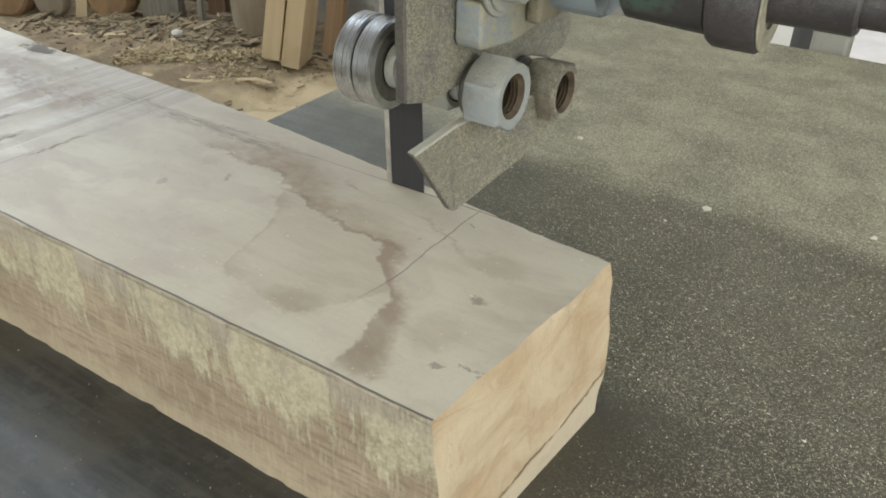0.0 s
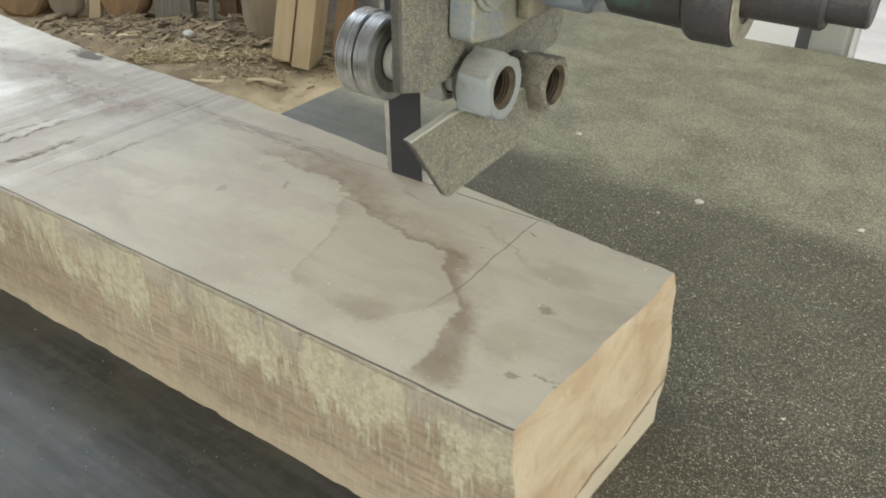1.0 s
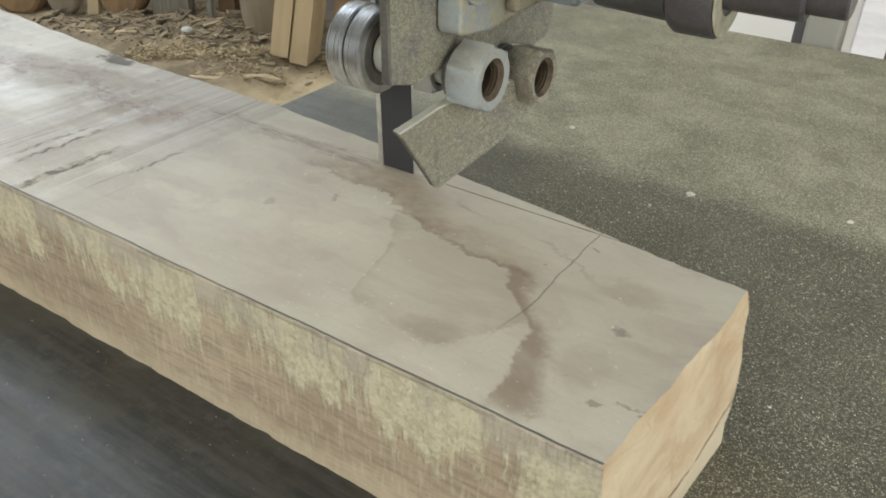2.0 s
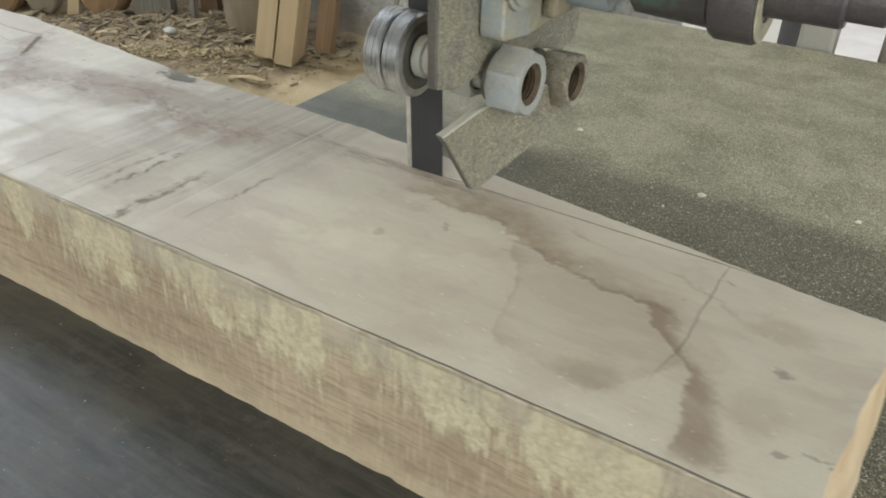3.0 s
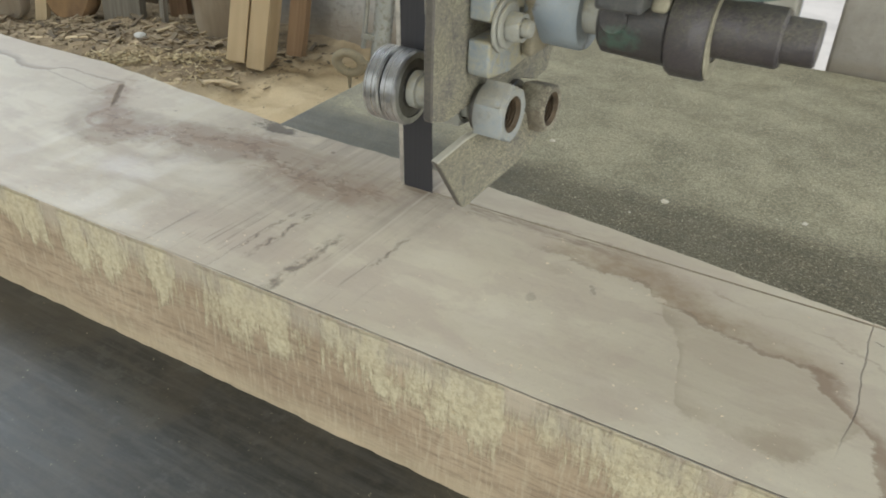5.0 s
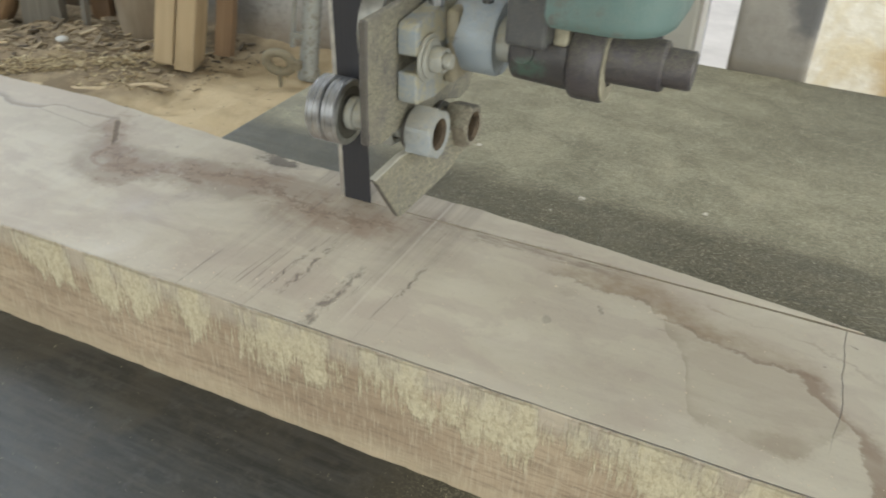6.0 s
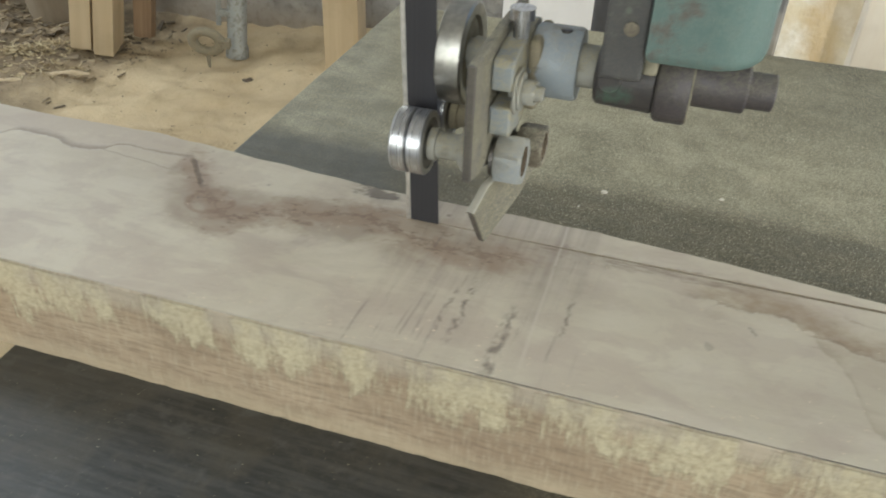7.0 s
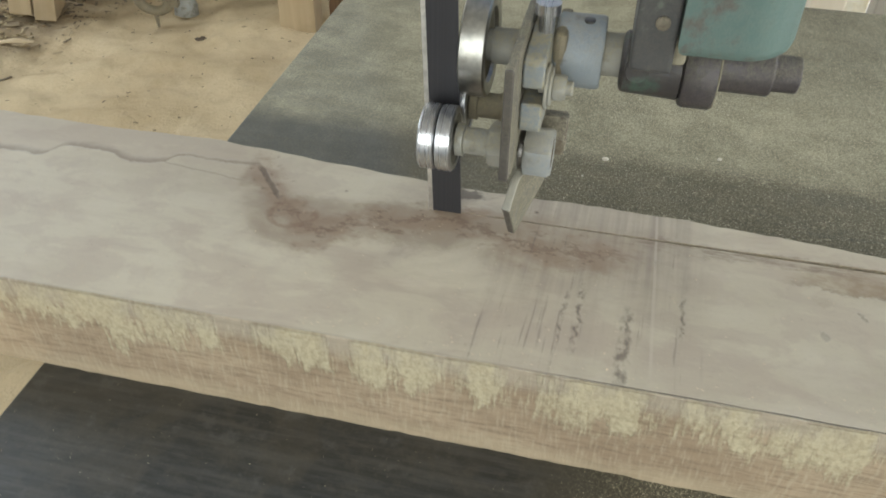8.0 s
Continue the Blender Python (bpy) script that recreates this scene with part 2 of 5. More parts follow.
    fade4 = k.step(u, -0.474, -0.480)
    thick = k.step(u, -0.548, -0.538, 1.0, 0.35)
    body4 = k.mul(k.step(d4, -0.002, 0.0006), k.step(d4, k.mul(thick, 0.0085), k.mul(thick, 0.001)))
    col = k.mix(k.mul(k.mul(body4, fade4), k.step(blotch, 0.3, 0.55, 0.45, 0.85)), col, (0.27, 0.215, 0.165))
    outer = k.mul(fade4, k.step(d4, -0.001, 0.004))
    col = k.mix(k.mul(outer, 0.28), col, (0.44, 0.36, 0.28))
    thread = k.mul(k.step(k.math("ABSOLUTE", k.add(k.add(v, k.mul(wob, 0.3)), k.mul(k.add(u, 0.48), 0.12))), 0.0013, 0.0003), k.mul(k.step(u, -0.56, -0.54), k.step(u, -0.478, -0.485)))
    col = k.mix(k.mul(thread, 0.45), col, (0.28, 0.22, 0.17))
    # scorched, torn patch on the far edge
    torn = k.step(k.add(spot(-0.332, 0.0225, 0.022, 0.0075), k.mul(k.add(rag, -0.5), 2.2)), 1.0, 0.55)
    col = k.mix(k.mul(torn, 0.8), col, (0.12, 0.10, 0.085))
    # dark roller smears across the beam, and one pale score
    smear = 0.0
    for at, w, v0, v1 in ((-0.2145, 0.0044, -0.126, -0.074), (-0.2505, 0.0015, -0.104, -0.068), (-0.2415, 0.0021, -0.108, -0.056), (-0.1845, 0.0020, -0.084, -0.056)):
        dd = k.math("ABSOLUTE", k.add(k.add(slant, k.mul(k.add(k.noise(150, 3), -0.5), 0.010)), -at))
        one = k.mul(k.step(dd, w, w * 0.25), k.mul(k.step(v, v0 - 0.004, v0 + 0.006), k.step(v, v1 + 0.012, v1)))
        smear = k.math("MAXIMUM", smear, one)
    col = k.mix(k.mul(k.mul(smear, k.step(broken, 0.40, 0.62)), 0.66), col, (0.095, 0.073, 0.062))
    score = k.mul(k.step(k.math("ABSOLUTE", k.add(u, 0.2035)), 0.0013, 0.0004), k.step(v, -0.124, -0.10))
    col = k.mix(k.mul(score, 0.45), col, (0.60, 0.54, 0.45))
    scrape = k.noise(1.0, 3, 0.6, k.vec(k.mul(slant, 420), k.mul(v, 16), 1.0))
    col = k.mix(k.mul(k.mul(rolled, k.step(cloud, 0.42, 0.56)), k.mul(k.step(scrape, 0.58, 0.72), 0.6)), col, (0.17, 0.135, 0.115))
    # pencilled cross line
    cl = k.math("ABSOLUTE", k.add(k.add(u, k.mul(k.add(k.noise(60, 3), -0.5), 0.004)), k.step(v, -0.068, -0.10, -0.031, -0.027)))
    line = k.mul(k.step(cl, 0.00055, 0.0001), k.mul(k.step(v, -0.103, -0.062, 0.0, 1.0), k.step(v, 0.03, 0.025)))
    col = k.mix(k.mul(line, 0.62), col, (0.13, 0.105, 0.085))
    # pin knots, short checks and specks
    for cu, cv, su, sv, f in ((0.066, -0.060, 0.0036, 0.0030, 0.5), (0.022, -0.036, 0.0011, 0.0008, 0.95), (0.035, -0.013, 0.0014, 0.0007, 0.9), (0.092, -0.100, 0.0022, 0.0013, 0.6),
                              (0.085, -0.097, 0.0060, 0.0007, 0.5), (0.076, -0.103, 0.0060, 0.0007, 0.5), (-0.112, -0.062, 0.0025, 0.0040, 0.3), (-0.0865, -0.0445, 0.0015, 0.004, 0.4)):
        n = k.step(k.add(spot(cu, cv, su, sv), k.mul(k.add(broken, -0.5), 2.4)), 1.1, 0.4)
        col = k.mix(k.mul(n, f), col, (0.115, 0.085, 0.07))
    dots = k.step(k.cells(42), 0.085, 0.03)
    pick = k.step(k.noise(31, 1), 0.60, 0.66)
    col = k.mix(k.mul(k.mul(dots, pick), 0.75), col, (0.14, 0.10, 0.08))
    # opened seam just inside the near arris
    seam = k.mul(k.step(k.math("ABSOLUTE", k.add(k.add(v, 0.1256), k.mul(k.add(k.noise(28, 3), -0.5), 0.0024))), 0.0008, 0.0002), k.step(u, -0.30, -0.20, 0.25, 1.0))
    col = k.mix(k.mul(seam, k.step(broad, 0.25, 0.5, 0.35, 0.85)), col, (0.10, 0.082, 0.068))
    # pale lustre left by the planer, in patches
    shine = k.noise(1.0, 3, 0.55, k.vec(k.mul(slant, 130), k.mul(v, 5), 5.0))
    up_stream = k.mul(k.step(slant, -0.10, -0.25), k.step(slant, -0.55, -0.40, 0.15, 1.0))
    patch = k.math("MAXIMUM", k.math("MAXIMUM", k.step(spot(-0.372, -0.072, 0.030, 0.014), 1.1, 0.6), k.step(spot(-0.319, -0.053, 0.026, 0.016), 1.1, 0.6)),
                   k.step(spot(-0.335, -0.115, 0.05, 0.010), 1.1, 0.5))
    gloss = k.mul(up_stream, k.mul(k.step(shine, 0.44, 0.6), k.step(cloud, 0.60, 0.45, 0.2, 0.75)))
    gloss = k.math("MAXIMUM", k.mul(gloss, 0.8), k.mul(k.mul(patch, k.step(shine, 0.36, 0.56, 0.15, 0.85)), k.step(broken, 0.34, 0.56, 0.45, 1.0)))
    rough = k.math("ADD", k.mul(gloss, -0.31), k.add(k.step(broken, 0.2, 0.8, 0.50, 0.62), k.mul(k.math("MAXIMUM", k.math("MAXIMUM", fissure, torn), smear), 0.3)))
    h = k.add(k.add(k.mul(grain, 0.25), k.mul(shine, k.mul(up_stream, 0.16))), k.mul(k.noise(420, 3), 0.12))
    h = k.add(h, k.mul(k.add(k.add(seam, fissure), k.add(torn, k.mul(line, 0.5))), -1.0))
    return k.done(col, rough, height=h, depth=0.0005)


def beam_side():
    k = Mat("sawn_wood")
    u, v, z = k.xyz()
    weave = k.noise(1.0, 5, 0.75, k.vec(k.mul(u, 38), 0.0, k.mul(z, 420)))
    vert = k.noise(1.0, 4, 0.65, k.vec(k.mul(u, 520), k.mul(v, 40), k.mul(z, 60)))
    broad = k.noise(14, 4, 0.55, k.scaled(1, 1, 2.2))
    col = k.mix(k.step(broad, 0.3, 0.7), (0.36, 0.27, 0.185), (0.47, 0.365, 0.255))
    col = k.mix(k.mul(k.step(weave, 0.44, 0.64), 0.62), col, (0.20, 0.15, 0.105))
    col = k.mix(k.mul(k.step(vert, 0.48, 0.66), 0.45), col, (0.55, 0.47, 0.345))
    # caked sawdust hanging in tongues below the top edge
    ragged = k.noise(1.0, 7, 0.66, k.vec(k.mul(u, 40), k.mul(v, 10), k.mul(z, 15)))
    fine = k.noise(1.0, 5, 0.75, k.vec(k.mul(u, 380), k.mul(v, 60), k.mul(z, 310)))
    level = k.add(k.add(k.mul(ragged, 1.35), k.add(k.mul(fine, 0.12), -0.03)), k.curve(z, [(0.0, -0.36), (0.018, -0.30), (0.032, -0.14), (0.047, 0.02), (0.06, 0.085), (0.072, 0.04)], 0.0, 0.072, -0.4, 0.2))
    level = k.add(level, k.mul(k.add(vert, -0.5), 0.34))
    cake = k.mul(k.step(level, 0.66, 0.80), k.step(fine, 0.30, 0.55, 0.75, 1.0))
    col = k.mix(k.mul(cake, 0.82), col, k.mix(k.step(fine, 0.35, 0.65), (0.53, 0.46, 0.31), (0.69, 0.62, 0.435)))
    # grey planed strip just under the arris, paler foot
    strip = k.mul(k.step(z, 0.052, 0.066), k.step(ragged, 0.66, 0.40))
    col = k.mix(k.mul(strip, 0.55), col, (0.50, 0.45, 0.37))
    foot = k.step(k.add(z, k.mul(k.add(ragged, -0.5), 0.02)), 0.018, 0.004)
    col = k.mix(k.mul(foot, 0.55), col, (0.52, 0.425, 0.295))
    arris = k.mul(k.step(z, 0.0698, 0.0708), k.step(ragged, 0.40, 0.52))
    col = k.mix(k.mul(arris, 0.4), col, (0.16, 0.12, 0.09))
    h = k.add(k.add(k.mul(weave, 0.7), k.mul(vert, 0.6)), k.mul(cake, k.mul(fine, 1.0)))
    return k.done(col, 0.82, height=h, depth=0.0009, spec=0.25)


def beam_end():
    k = Mat("end_grain")
    n1 = k.noise(32, 6, 0.62, k.scaled(1, 0.7, 1.5), 0.5)
    n2 = k.noise(1.0, 4, 0.65, k.scaled(300, 260, 60))
    n3 = k.noise(75, 5, 0.65, k.scaled(1, 1, 0.6), 0.8)
    u, v, z = k.xyz()
    col = k.mix(k.step(n1, 0.32, 0.68), (0.47, 0.335, 0.205), (0.60, 0.48, 0.325))
    col = k.mix(k.mul(k.step(n2, 0.5, 0.75), 0.25), col, (0.50, 0.33, 0.19))
    col = k.mix(k.mul(k.step(n3, 0.54, 0.68), 0.38), col, (0.40, 0.265, 0.155))
    # a check that runs across, and a paler bruised foot
    way = k.add(k.add(z, k.mul(v, -0.11)), k.mul(k.add(n1, -0.5), 0.016))
    low = k.step(way, 0.021, 0.016)
    col = k.mix(k.mul(low, 0.65), col, (0.57, 0.49, 0.36))
    check = k.mul(k.step(k.math("ABSOLUTE", k.add(way, -0.0195)), 0.0011, 0.0003), k.step(n3, 0.38, 0.52))
    col = k.mix(k.mul(check, 0.7), col, (0.25, 0.17, 0.10))
    h = k.add(k.add(n1, k.mul(n3, 0.5)), k.add(k.mul(n2, 0.25), k.mul(check, -0.6)))
    return k.done(col, 0.85, height=h, depth=0.0034, spec=0.2)


def dusty_table():
    k = Mat("dusty_steel")
    x, y, z = k.xyz()
    scr = k.noise(1.0, 4, 0.6, k.vec(k.mul(x, 30), k.mul(y, 700), 0.0))
    scr2 = k.noise(1.0, 3, 0.6, k.vec(k.mul(x, 9), k.mul(y, 130), 2.0))
    broad = k.noise(7, 4, 0.55)
    mott = k.noise(26, 5, 0.6)
    smear = k.noise(1.0, 5, 0.6, k.vec(k.add(k.mul(x, 5), k.mul(y, -3.0)), k.add(k.mul(y, 11), k.mul(x, 5)), 0.0), 1.2)
    base = k.mix(k.step(broad, 0.3, 0.7), (0.066, 0.056, 0.037), (0.090, 0.077, 0.051))
    # blue-grey area left of the blade: the sky's reflection painted into the steel
    sky_tint = k.mul(k.step(y, 0.0, 0.03), k.step(k.add(x, k.mul(y, 0.4)), 0.0, -0.05))
    base = k.mix(sky_tint, base, k.mix(k.step(mott, 0.3, 0.7), (0.070, 0.074, 0.074), (0.105, 0.110, 0.108)))
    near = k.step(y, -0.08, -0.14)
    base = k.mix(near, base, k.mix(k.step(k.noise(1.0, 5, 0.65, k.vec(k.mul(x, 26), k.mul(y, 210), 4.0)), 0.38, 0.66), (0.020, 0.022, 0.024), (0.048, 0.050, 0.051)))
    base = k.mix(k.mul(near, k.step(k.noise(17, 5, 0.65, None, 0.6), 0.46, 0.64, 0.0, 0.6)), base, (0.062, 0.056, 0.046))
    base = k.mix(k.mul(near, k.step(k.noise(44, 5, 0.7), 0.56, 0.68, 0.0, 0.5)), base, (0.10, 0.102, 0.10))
    base = k.mix(k.mul(k.step(scr2, 0.45, 0.7), 0.5), base, (0.085, 0.083, 0.076))
    base = k.mix(k.mul(k.step(scr, 0.55, 0.75), 0.35), base, (0.11, 0.108, 0.10))
    base = k.mix(k.mul(k.step(k.noise(95, 5, 0.7), 0.48, 0.68), 0.4), base, (0.085, 0.079, 0.066))
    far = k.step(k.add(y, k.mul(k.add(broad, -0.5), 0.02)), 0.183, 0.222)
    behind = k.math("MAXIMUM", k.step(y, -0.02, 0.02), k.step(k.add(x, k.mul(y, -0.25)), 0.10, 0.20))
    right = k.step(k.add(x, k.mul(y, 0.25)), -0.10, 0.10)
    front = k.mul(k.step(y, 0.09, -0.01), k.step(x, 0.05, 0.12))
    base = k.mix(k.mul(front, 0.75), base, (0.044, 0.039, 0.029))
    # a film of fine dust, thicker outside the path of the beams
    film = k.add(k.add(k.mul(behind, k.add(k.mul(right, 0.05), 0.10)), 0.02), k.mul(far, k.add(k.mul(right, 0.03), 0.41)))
    fine = k.noise(480, 4, 0.75)
    mid = k.noise(120, 4, 0.65)
    thin = k.mul(k.step(k.add(y, k.mul(k.add(smear, -0.5), 0.2)), 0.29, 0.46), k.step(x, 0.12, 0.30))
    film = k.mul(film, k.add(1.0, k.mul(thin, -0.42)))
    film = k.mul(film, k.step(mott, 0.25, 0.75, 0.88, 1.12))
    film = k.mul(film, k.step(smear, 0.3, 0.7, 0.76, 1.24))
    film = k.mul(film, k.step(mid, 0.3, 0.7, 0.88, 1.12))
    film = k.mul(film, k.step(fine, 0.34, 0.66, 0.50, 1.45))
    # grains
    g1 = k.step(k.cells(560), 0.46, 0.20)
    g2 = k.step(k.cells(1100), 0.5, 0.25)
    pick1 = k.step(k.noise(300, 2), 0.52, 0.62)
    pick2 = k.step(k.noise(700, 2), 0.44, 0.54)
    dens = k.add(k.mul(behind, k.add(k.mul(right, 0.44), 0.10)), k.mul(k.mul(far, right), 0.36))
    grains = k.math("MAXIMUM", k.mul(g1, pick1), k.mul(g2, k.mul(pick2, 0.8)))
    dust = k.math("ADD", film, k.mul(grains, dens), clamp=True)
    few = k.mul(k.mul(k.step(k.cells(210), 0.10, 0.04), k.step(k.noise(70, 1), 0.55, 0.62)), 0.45)
    dust = k.math("MAXIMUM", dust, few)
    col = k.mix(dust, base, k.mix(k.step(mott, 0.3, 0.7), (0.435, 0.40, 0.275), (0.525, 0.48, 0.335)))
    col = k.mix(k.mul(k.mul(grains, dens), 0.5), col, (0.66, 0.61, 0.46))
    rough = k.add(k.step(scr2, 0.3, 0.7, 0.30, 0.43), k.add(k.mul(dust, 0.45), k.mul(k.mul(behind, right), 0.12)))
    return k.done(col, rough, height=k.add(k.mul(scr, 0.15), k.mul(grains, dens)), depth=0.0004, spec=k.add(0.5, k.mul(k.mul(behind, right), -0.3)))


def sawdust():
    k = Mat("sawdust")
    a, b, c = k.noise(3.2, 5, 0.6), k.noise(160, 4, 0.7), k.noise(14, 5, 0.6)
    x, y, z = k.xyz()
    col = k.mix(k.step(a, 0.3, 0.7), (0.55, 0.42, 0.25), (0.67, 0.535, 0.34))
    litter = k.mul(k.step(k.add(x, k.mul(k.add(a, -0.5), 0.8)), -1.40, -1.85), k.step(k.noise(9, 6, 0.68), 0.36, 0.54))
    back = k.step(k.add(x, k.mul(k.add(a, -0.5), 0.8)), -1.35, -1.8)
    col = k.mix(k.mul(back, 0.62), col, (0.20, 0.155, 0.105))
    col = k.mix(k.mul(litter, 0.6), col, (0.13, 0.097, 0.068))
    col = k.mix(k.mul(k.step(c, 0.50, 0.75), 0.35), col, (0.40, 0.295, 0.17))
    col = k.mix(k.mul(k.step(b, 0.5, 0.7), 0.3), col, (0.36, 0.265, 0.155))
    return k.done(col, 0.95, height=k.add(k.mul(b, 0.3), c), depth=0.012, spec=0.1)


def painted(name, paint, worn, dusty=0.35, rough=0.5, amount=0.55, metal=0.0, dust=(0.50, 0.44, 0.29), scale=1.0, blown=0.0, gritty=1.0):
    """Paint or uncoated metal with worn spots and dust that lies on what faces up."""
    k = Mat(name)
    a, b = k.noise(55 * scale, 5, 0.65), k.noise(360 * scale, 4, 0.7)
    g = k.t.nodes.new("ShaderNodeNewGeometry")
    nx, ny, nz = k.xyz(g.outputs["Normal"])
    if blown:
        nz = k.math("MAXIMUM", nz, k.add(k.mul(nx, blown), k.mul(ny, 0.3)))
    col = k.mix(k.step(a, amount, amount + 0.12), paint, worn)
    col = k.mix(k.mul(k.step(b, 0.55, 0.75), 0.3), col, tuple(c * 0.5 for c in paint))
    facing = k.step(nz, -0.2, 0.55, 0.38, 1.0) if blown else k.step(nz, -0.3, 0.9, 0.25, 1.0)
    lay = k.mul(facing, k.step(k.add(k.mul(a, 0.6), k.mul(b, 0.5)), 0.38, 0.66))
    lay = k.mul(lay, dusty)
    grit = k.noise(1500, 3, 0.75)
    powder = k.step(grit, 0.36, 0.62, 1.0 - 0.88 * gritty, 1.0 + 0.35 * gritty)
    lay = k.mul(lay, powder)
    col = k.mix(lay, col, dust)
    grains = k.mul(k.step(k.cells(1350), 0.46, 0.22), k.step(k.noise(900, 2), 0.44, 0.56))
    col = k.mix(k.mul(k.mul(grains, facing), (0.75 if blown else 0.2) * gritty * min(1.0, dusty)), col, tuple(min(1, c * 1.38) for c in dust))
    return k.done(col, k.add(k.mul(lay, 0.5), k.step(a, 0.3, 0.7, rough - 0.08, rough + 0.08)),
                  k.mul(k.math("SUBTRACT", 1.0, lay, clamp=True), metal), k.add(k.add(k.mul(a, 0.3), k.mul(b, 0.5)), k.mul(grit, k.mul(lay, 1.2))), 0.0006)


def timber(name, pale, deep, grain=(70, 70, 3), rough=0.8):
    k = Mat(name)
    a, b, r = k.noise(1.0, 5, 0.6, k.scaled(*grain)), k.noise(9, 4, 0.55), k.random()
    col = k.mix(k.step(a, 0.3, 0.7), pale, deep)
    col = k.mix(k.mul(k.step(b, 0.45, 0.75), 0.4), col, tuple(c * 0.6 for c in deep))
    col = k.mix(k.mul(r, 0.25), col, deep)
    return k.done(col, rough, height=k.add(k.mul(a, 0.5), b), depth=0.0012, spec=0.2)


def plaster():
    k = Mat("dirty_plaster")
    a, b, c = k.noise(5, 5, 0.6), k.noise(40, 5, 0.65), k.noise(1.6, 3)
    x, y, z = k.xyz()
    col = k.mix(k.step(a, 0.35, 0.65), (0.50, 0.49, 0.46), (0.28, 0.265, 0.24))
    col = k.mix(k.mul(k.step(b, 0.5, 0.7), 0.5), col, (0.20, 0.18, 0.155))
    col = k.mix(k.mul(k.step(k.add(z, k.mul(a, 0.2)), -0.42, -0.56), 0.6), col, (0.33, 0.26, 0.18))
    return k.done(col, 0.9, height=k.add(a, k.mul(b, 0.5)), depth=0.01, spec=0.2)


def blade_steel():
    k = Mat("blade_steel")
    x, y, z = k.xyz()
    s = k.noise(1.0, 4, 0.6, k.vec(k.mul(x, 1400), 0.0, k.mul(z, 3)))
    col = k.mix(s, (0.028, 0.028, 0.032), (0.062, 0.060, 0.066))
    return k.done(col, 0.42, 0.35, s, 0.0001)


def steel(name, tone, rough, ring=(900, 0, 0)):
    k = Mat(name)
    a, b = k.noise(1.0, 3, 0.5, k.scaled(*ring)), k.noise(180, 4, 0.6)
    col = k.mix(k.step(b, 0.3, 0.75), tone, tuple(c * 0.72 for c in tone))
    return k.done(col, k.step(a, 0.2, 0.8, rough - 0.05, rough + 0.1), 1.0, a, 0.00006)


def plain(name, tone, rough=0.8, scale=30, dark=0.6):
    k = Mat(name)
    a, b = k.noise(scale, 5, 0.6), k.noise(scale * 7, 4, 0.6)
    col = k.mix(k.step(a, 0.3, 0.7), tone, tuple(c * dark for c in tone))
    return k.done(col, rough, height=k.add(a, k.mul(b, 0.4)), depth=0.02 / scale, spec=0.25)


M_TOP, M_SIDE, M_END = beam_top(), beam_side(), beam_end()
M_UNCUT = plain("uncut_wood", (0.47, 0.40, 0.32), 0.75, 60, 0.75)
M_TABLE, M_SAWDUST, M_PLASTER = dusty_table(), sawdust(), plaster()
M_BLADE = blade_steel()
M_TEETH = steel("ground_steel", (0.78, 0.76, 0.72), 0.38)
M_BEARING = steel("bright_steel", (0.66, 0.67, 0.70), 0.27)
M_RACE = steel("oily_steel", (0.20, 0.19, 0.18), 0.35)
M_SEAL = steel("grey_seal", (0.30, 0.29, 0.28), 0.4, (60, 900, 900))
M_PLATE = painted("dusty_plate", (0.115, 0.103, 0.095), (0.07, 0.063, 0.06), 0.78, 0.5, 0.5, 0.2, (0.47, 0.43, 0.31), 1.0, 0.5, 0.9)
M_WEDGE = painted("dusty_wedge", (0.135, 0.124, 0.105), (0.08, 0.074, 0.065), 0.78, 0.5, 0.5, 0.2, (0.47, 0.425, 0.305), 1.0, 0.55, 0.9)
M_EDGE = painted("dark_chipped_edge", (0.085, 0.076, 0.07), (0.055, 0.05, 0.047), 0.5, 0.5, 0.5, 0.3, (0.36, 0.32, 0.23), 1.0, 0.0, 0.8)
M_GROUND = painted("pale_ground_edge", (0.42, 0.40, 0.34), (0.33, 0.31, 0.26), 0.6, 0.5, 0.55, 0.1, (0.55, 0.52, 0.42), 1.0, 0.0, 0.4)
M_NUT = painted("zinc_nut", (0.26, 0.29, 0.315), (0.17, 0.185, 0.20), 1.0, 0.5, 0.56, 0.1, (0.42, 0.395, 0.325), 0.8, 0.45, 0.35)
M_BORE = plain("rusty_thread", (0.125, 0.09, 0.058), 0.7, 140, 0.4)
M_NUT_BROWN = painted("browned_nut", (0.13, 0.105, 0.08), (0.20, 0.17, 0.13), 0.95, 0.55, 0.5, 0.2, (0.44, 0.40, 0.30), 1.0, 0.6, 0.6)
M_WHEEL = steel("dulled_wheel", (0.52, 0.51, 0.47), 0.34, (900, 40, 40))
M_BOLT = painted("dusty_bolt", (0.33, 0.33, 0.305), (0.22, 0.22, 0.20), 0.75, 0.45, 0.55, 0.2)
M_BLUE = painted("blue_grey_paint", (0.245, 0.285, 0.32), (0.085, 0.09, 0.095), 0.5, 0.36, 0.56, 0.0, (0.44, 0.40, 0.31), 1.0, 0.0, 0.5)
M_BRACKET = painted("dusty_bracket", (0.215, 0.255, 0.29), (0.13, 0.145, 0.16), 1.25, 0.45, 0.6, 0.0, (0.43, 0.385, 0.27), 1.0, 0.95, 0.3)
M_WEB = painted("dust_caked_iron", (0.24, 0.21, 0.155), (0.12, 0.105, 0.085), 0.8, 0.7, 0.55, 0.0, (0.46, 0.39, 0.24))
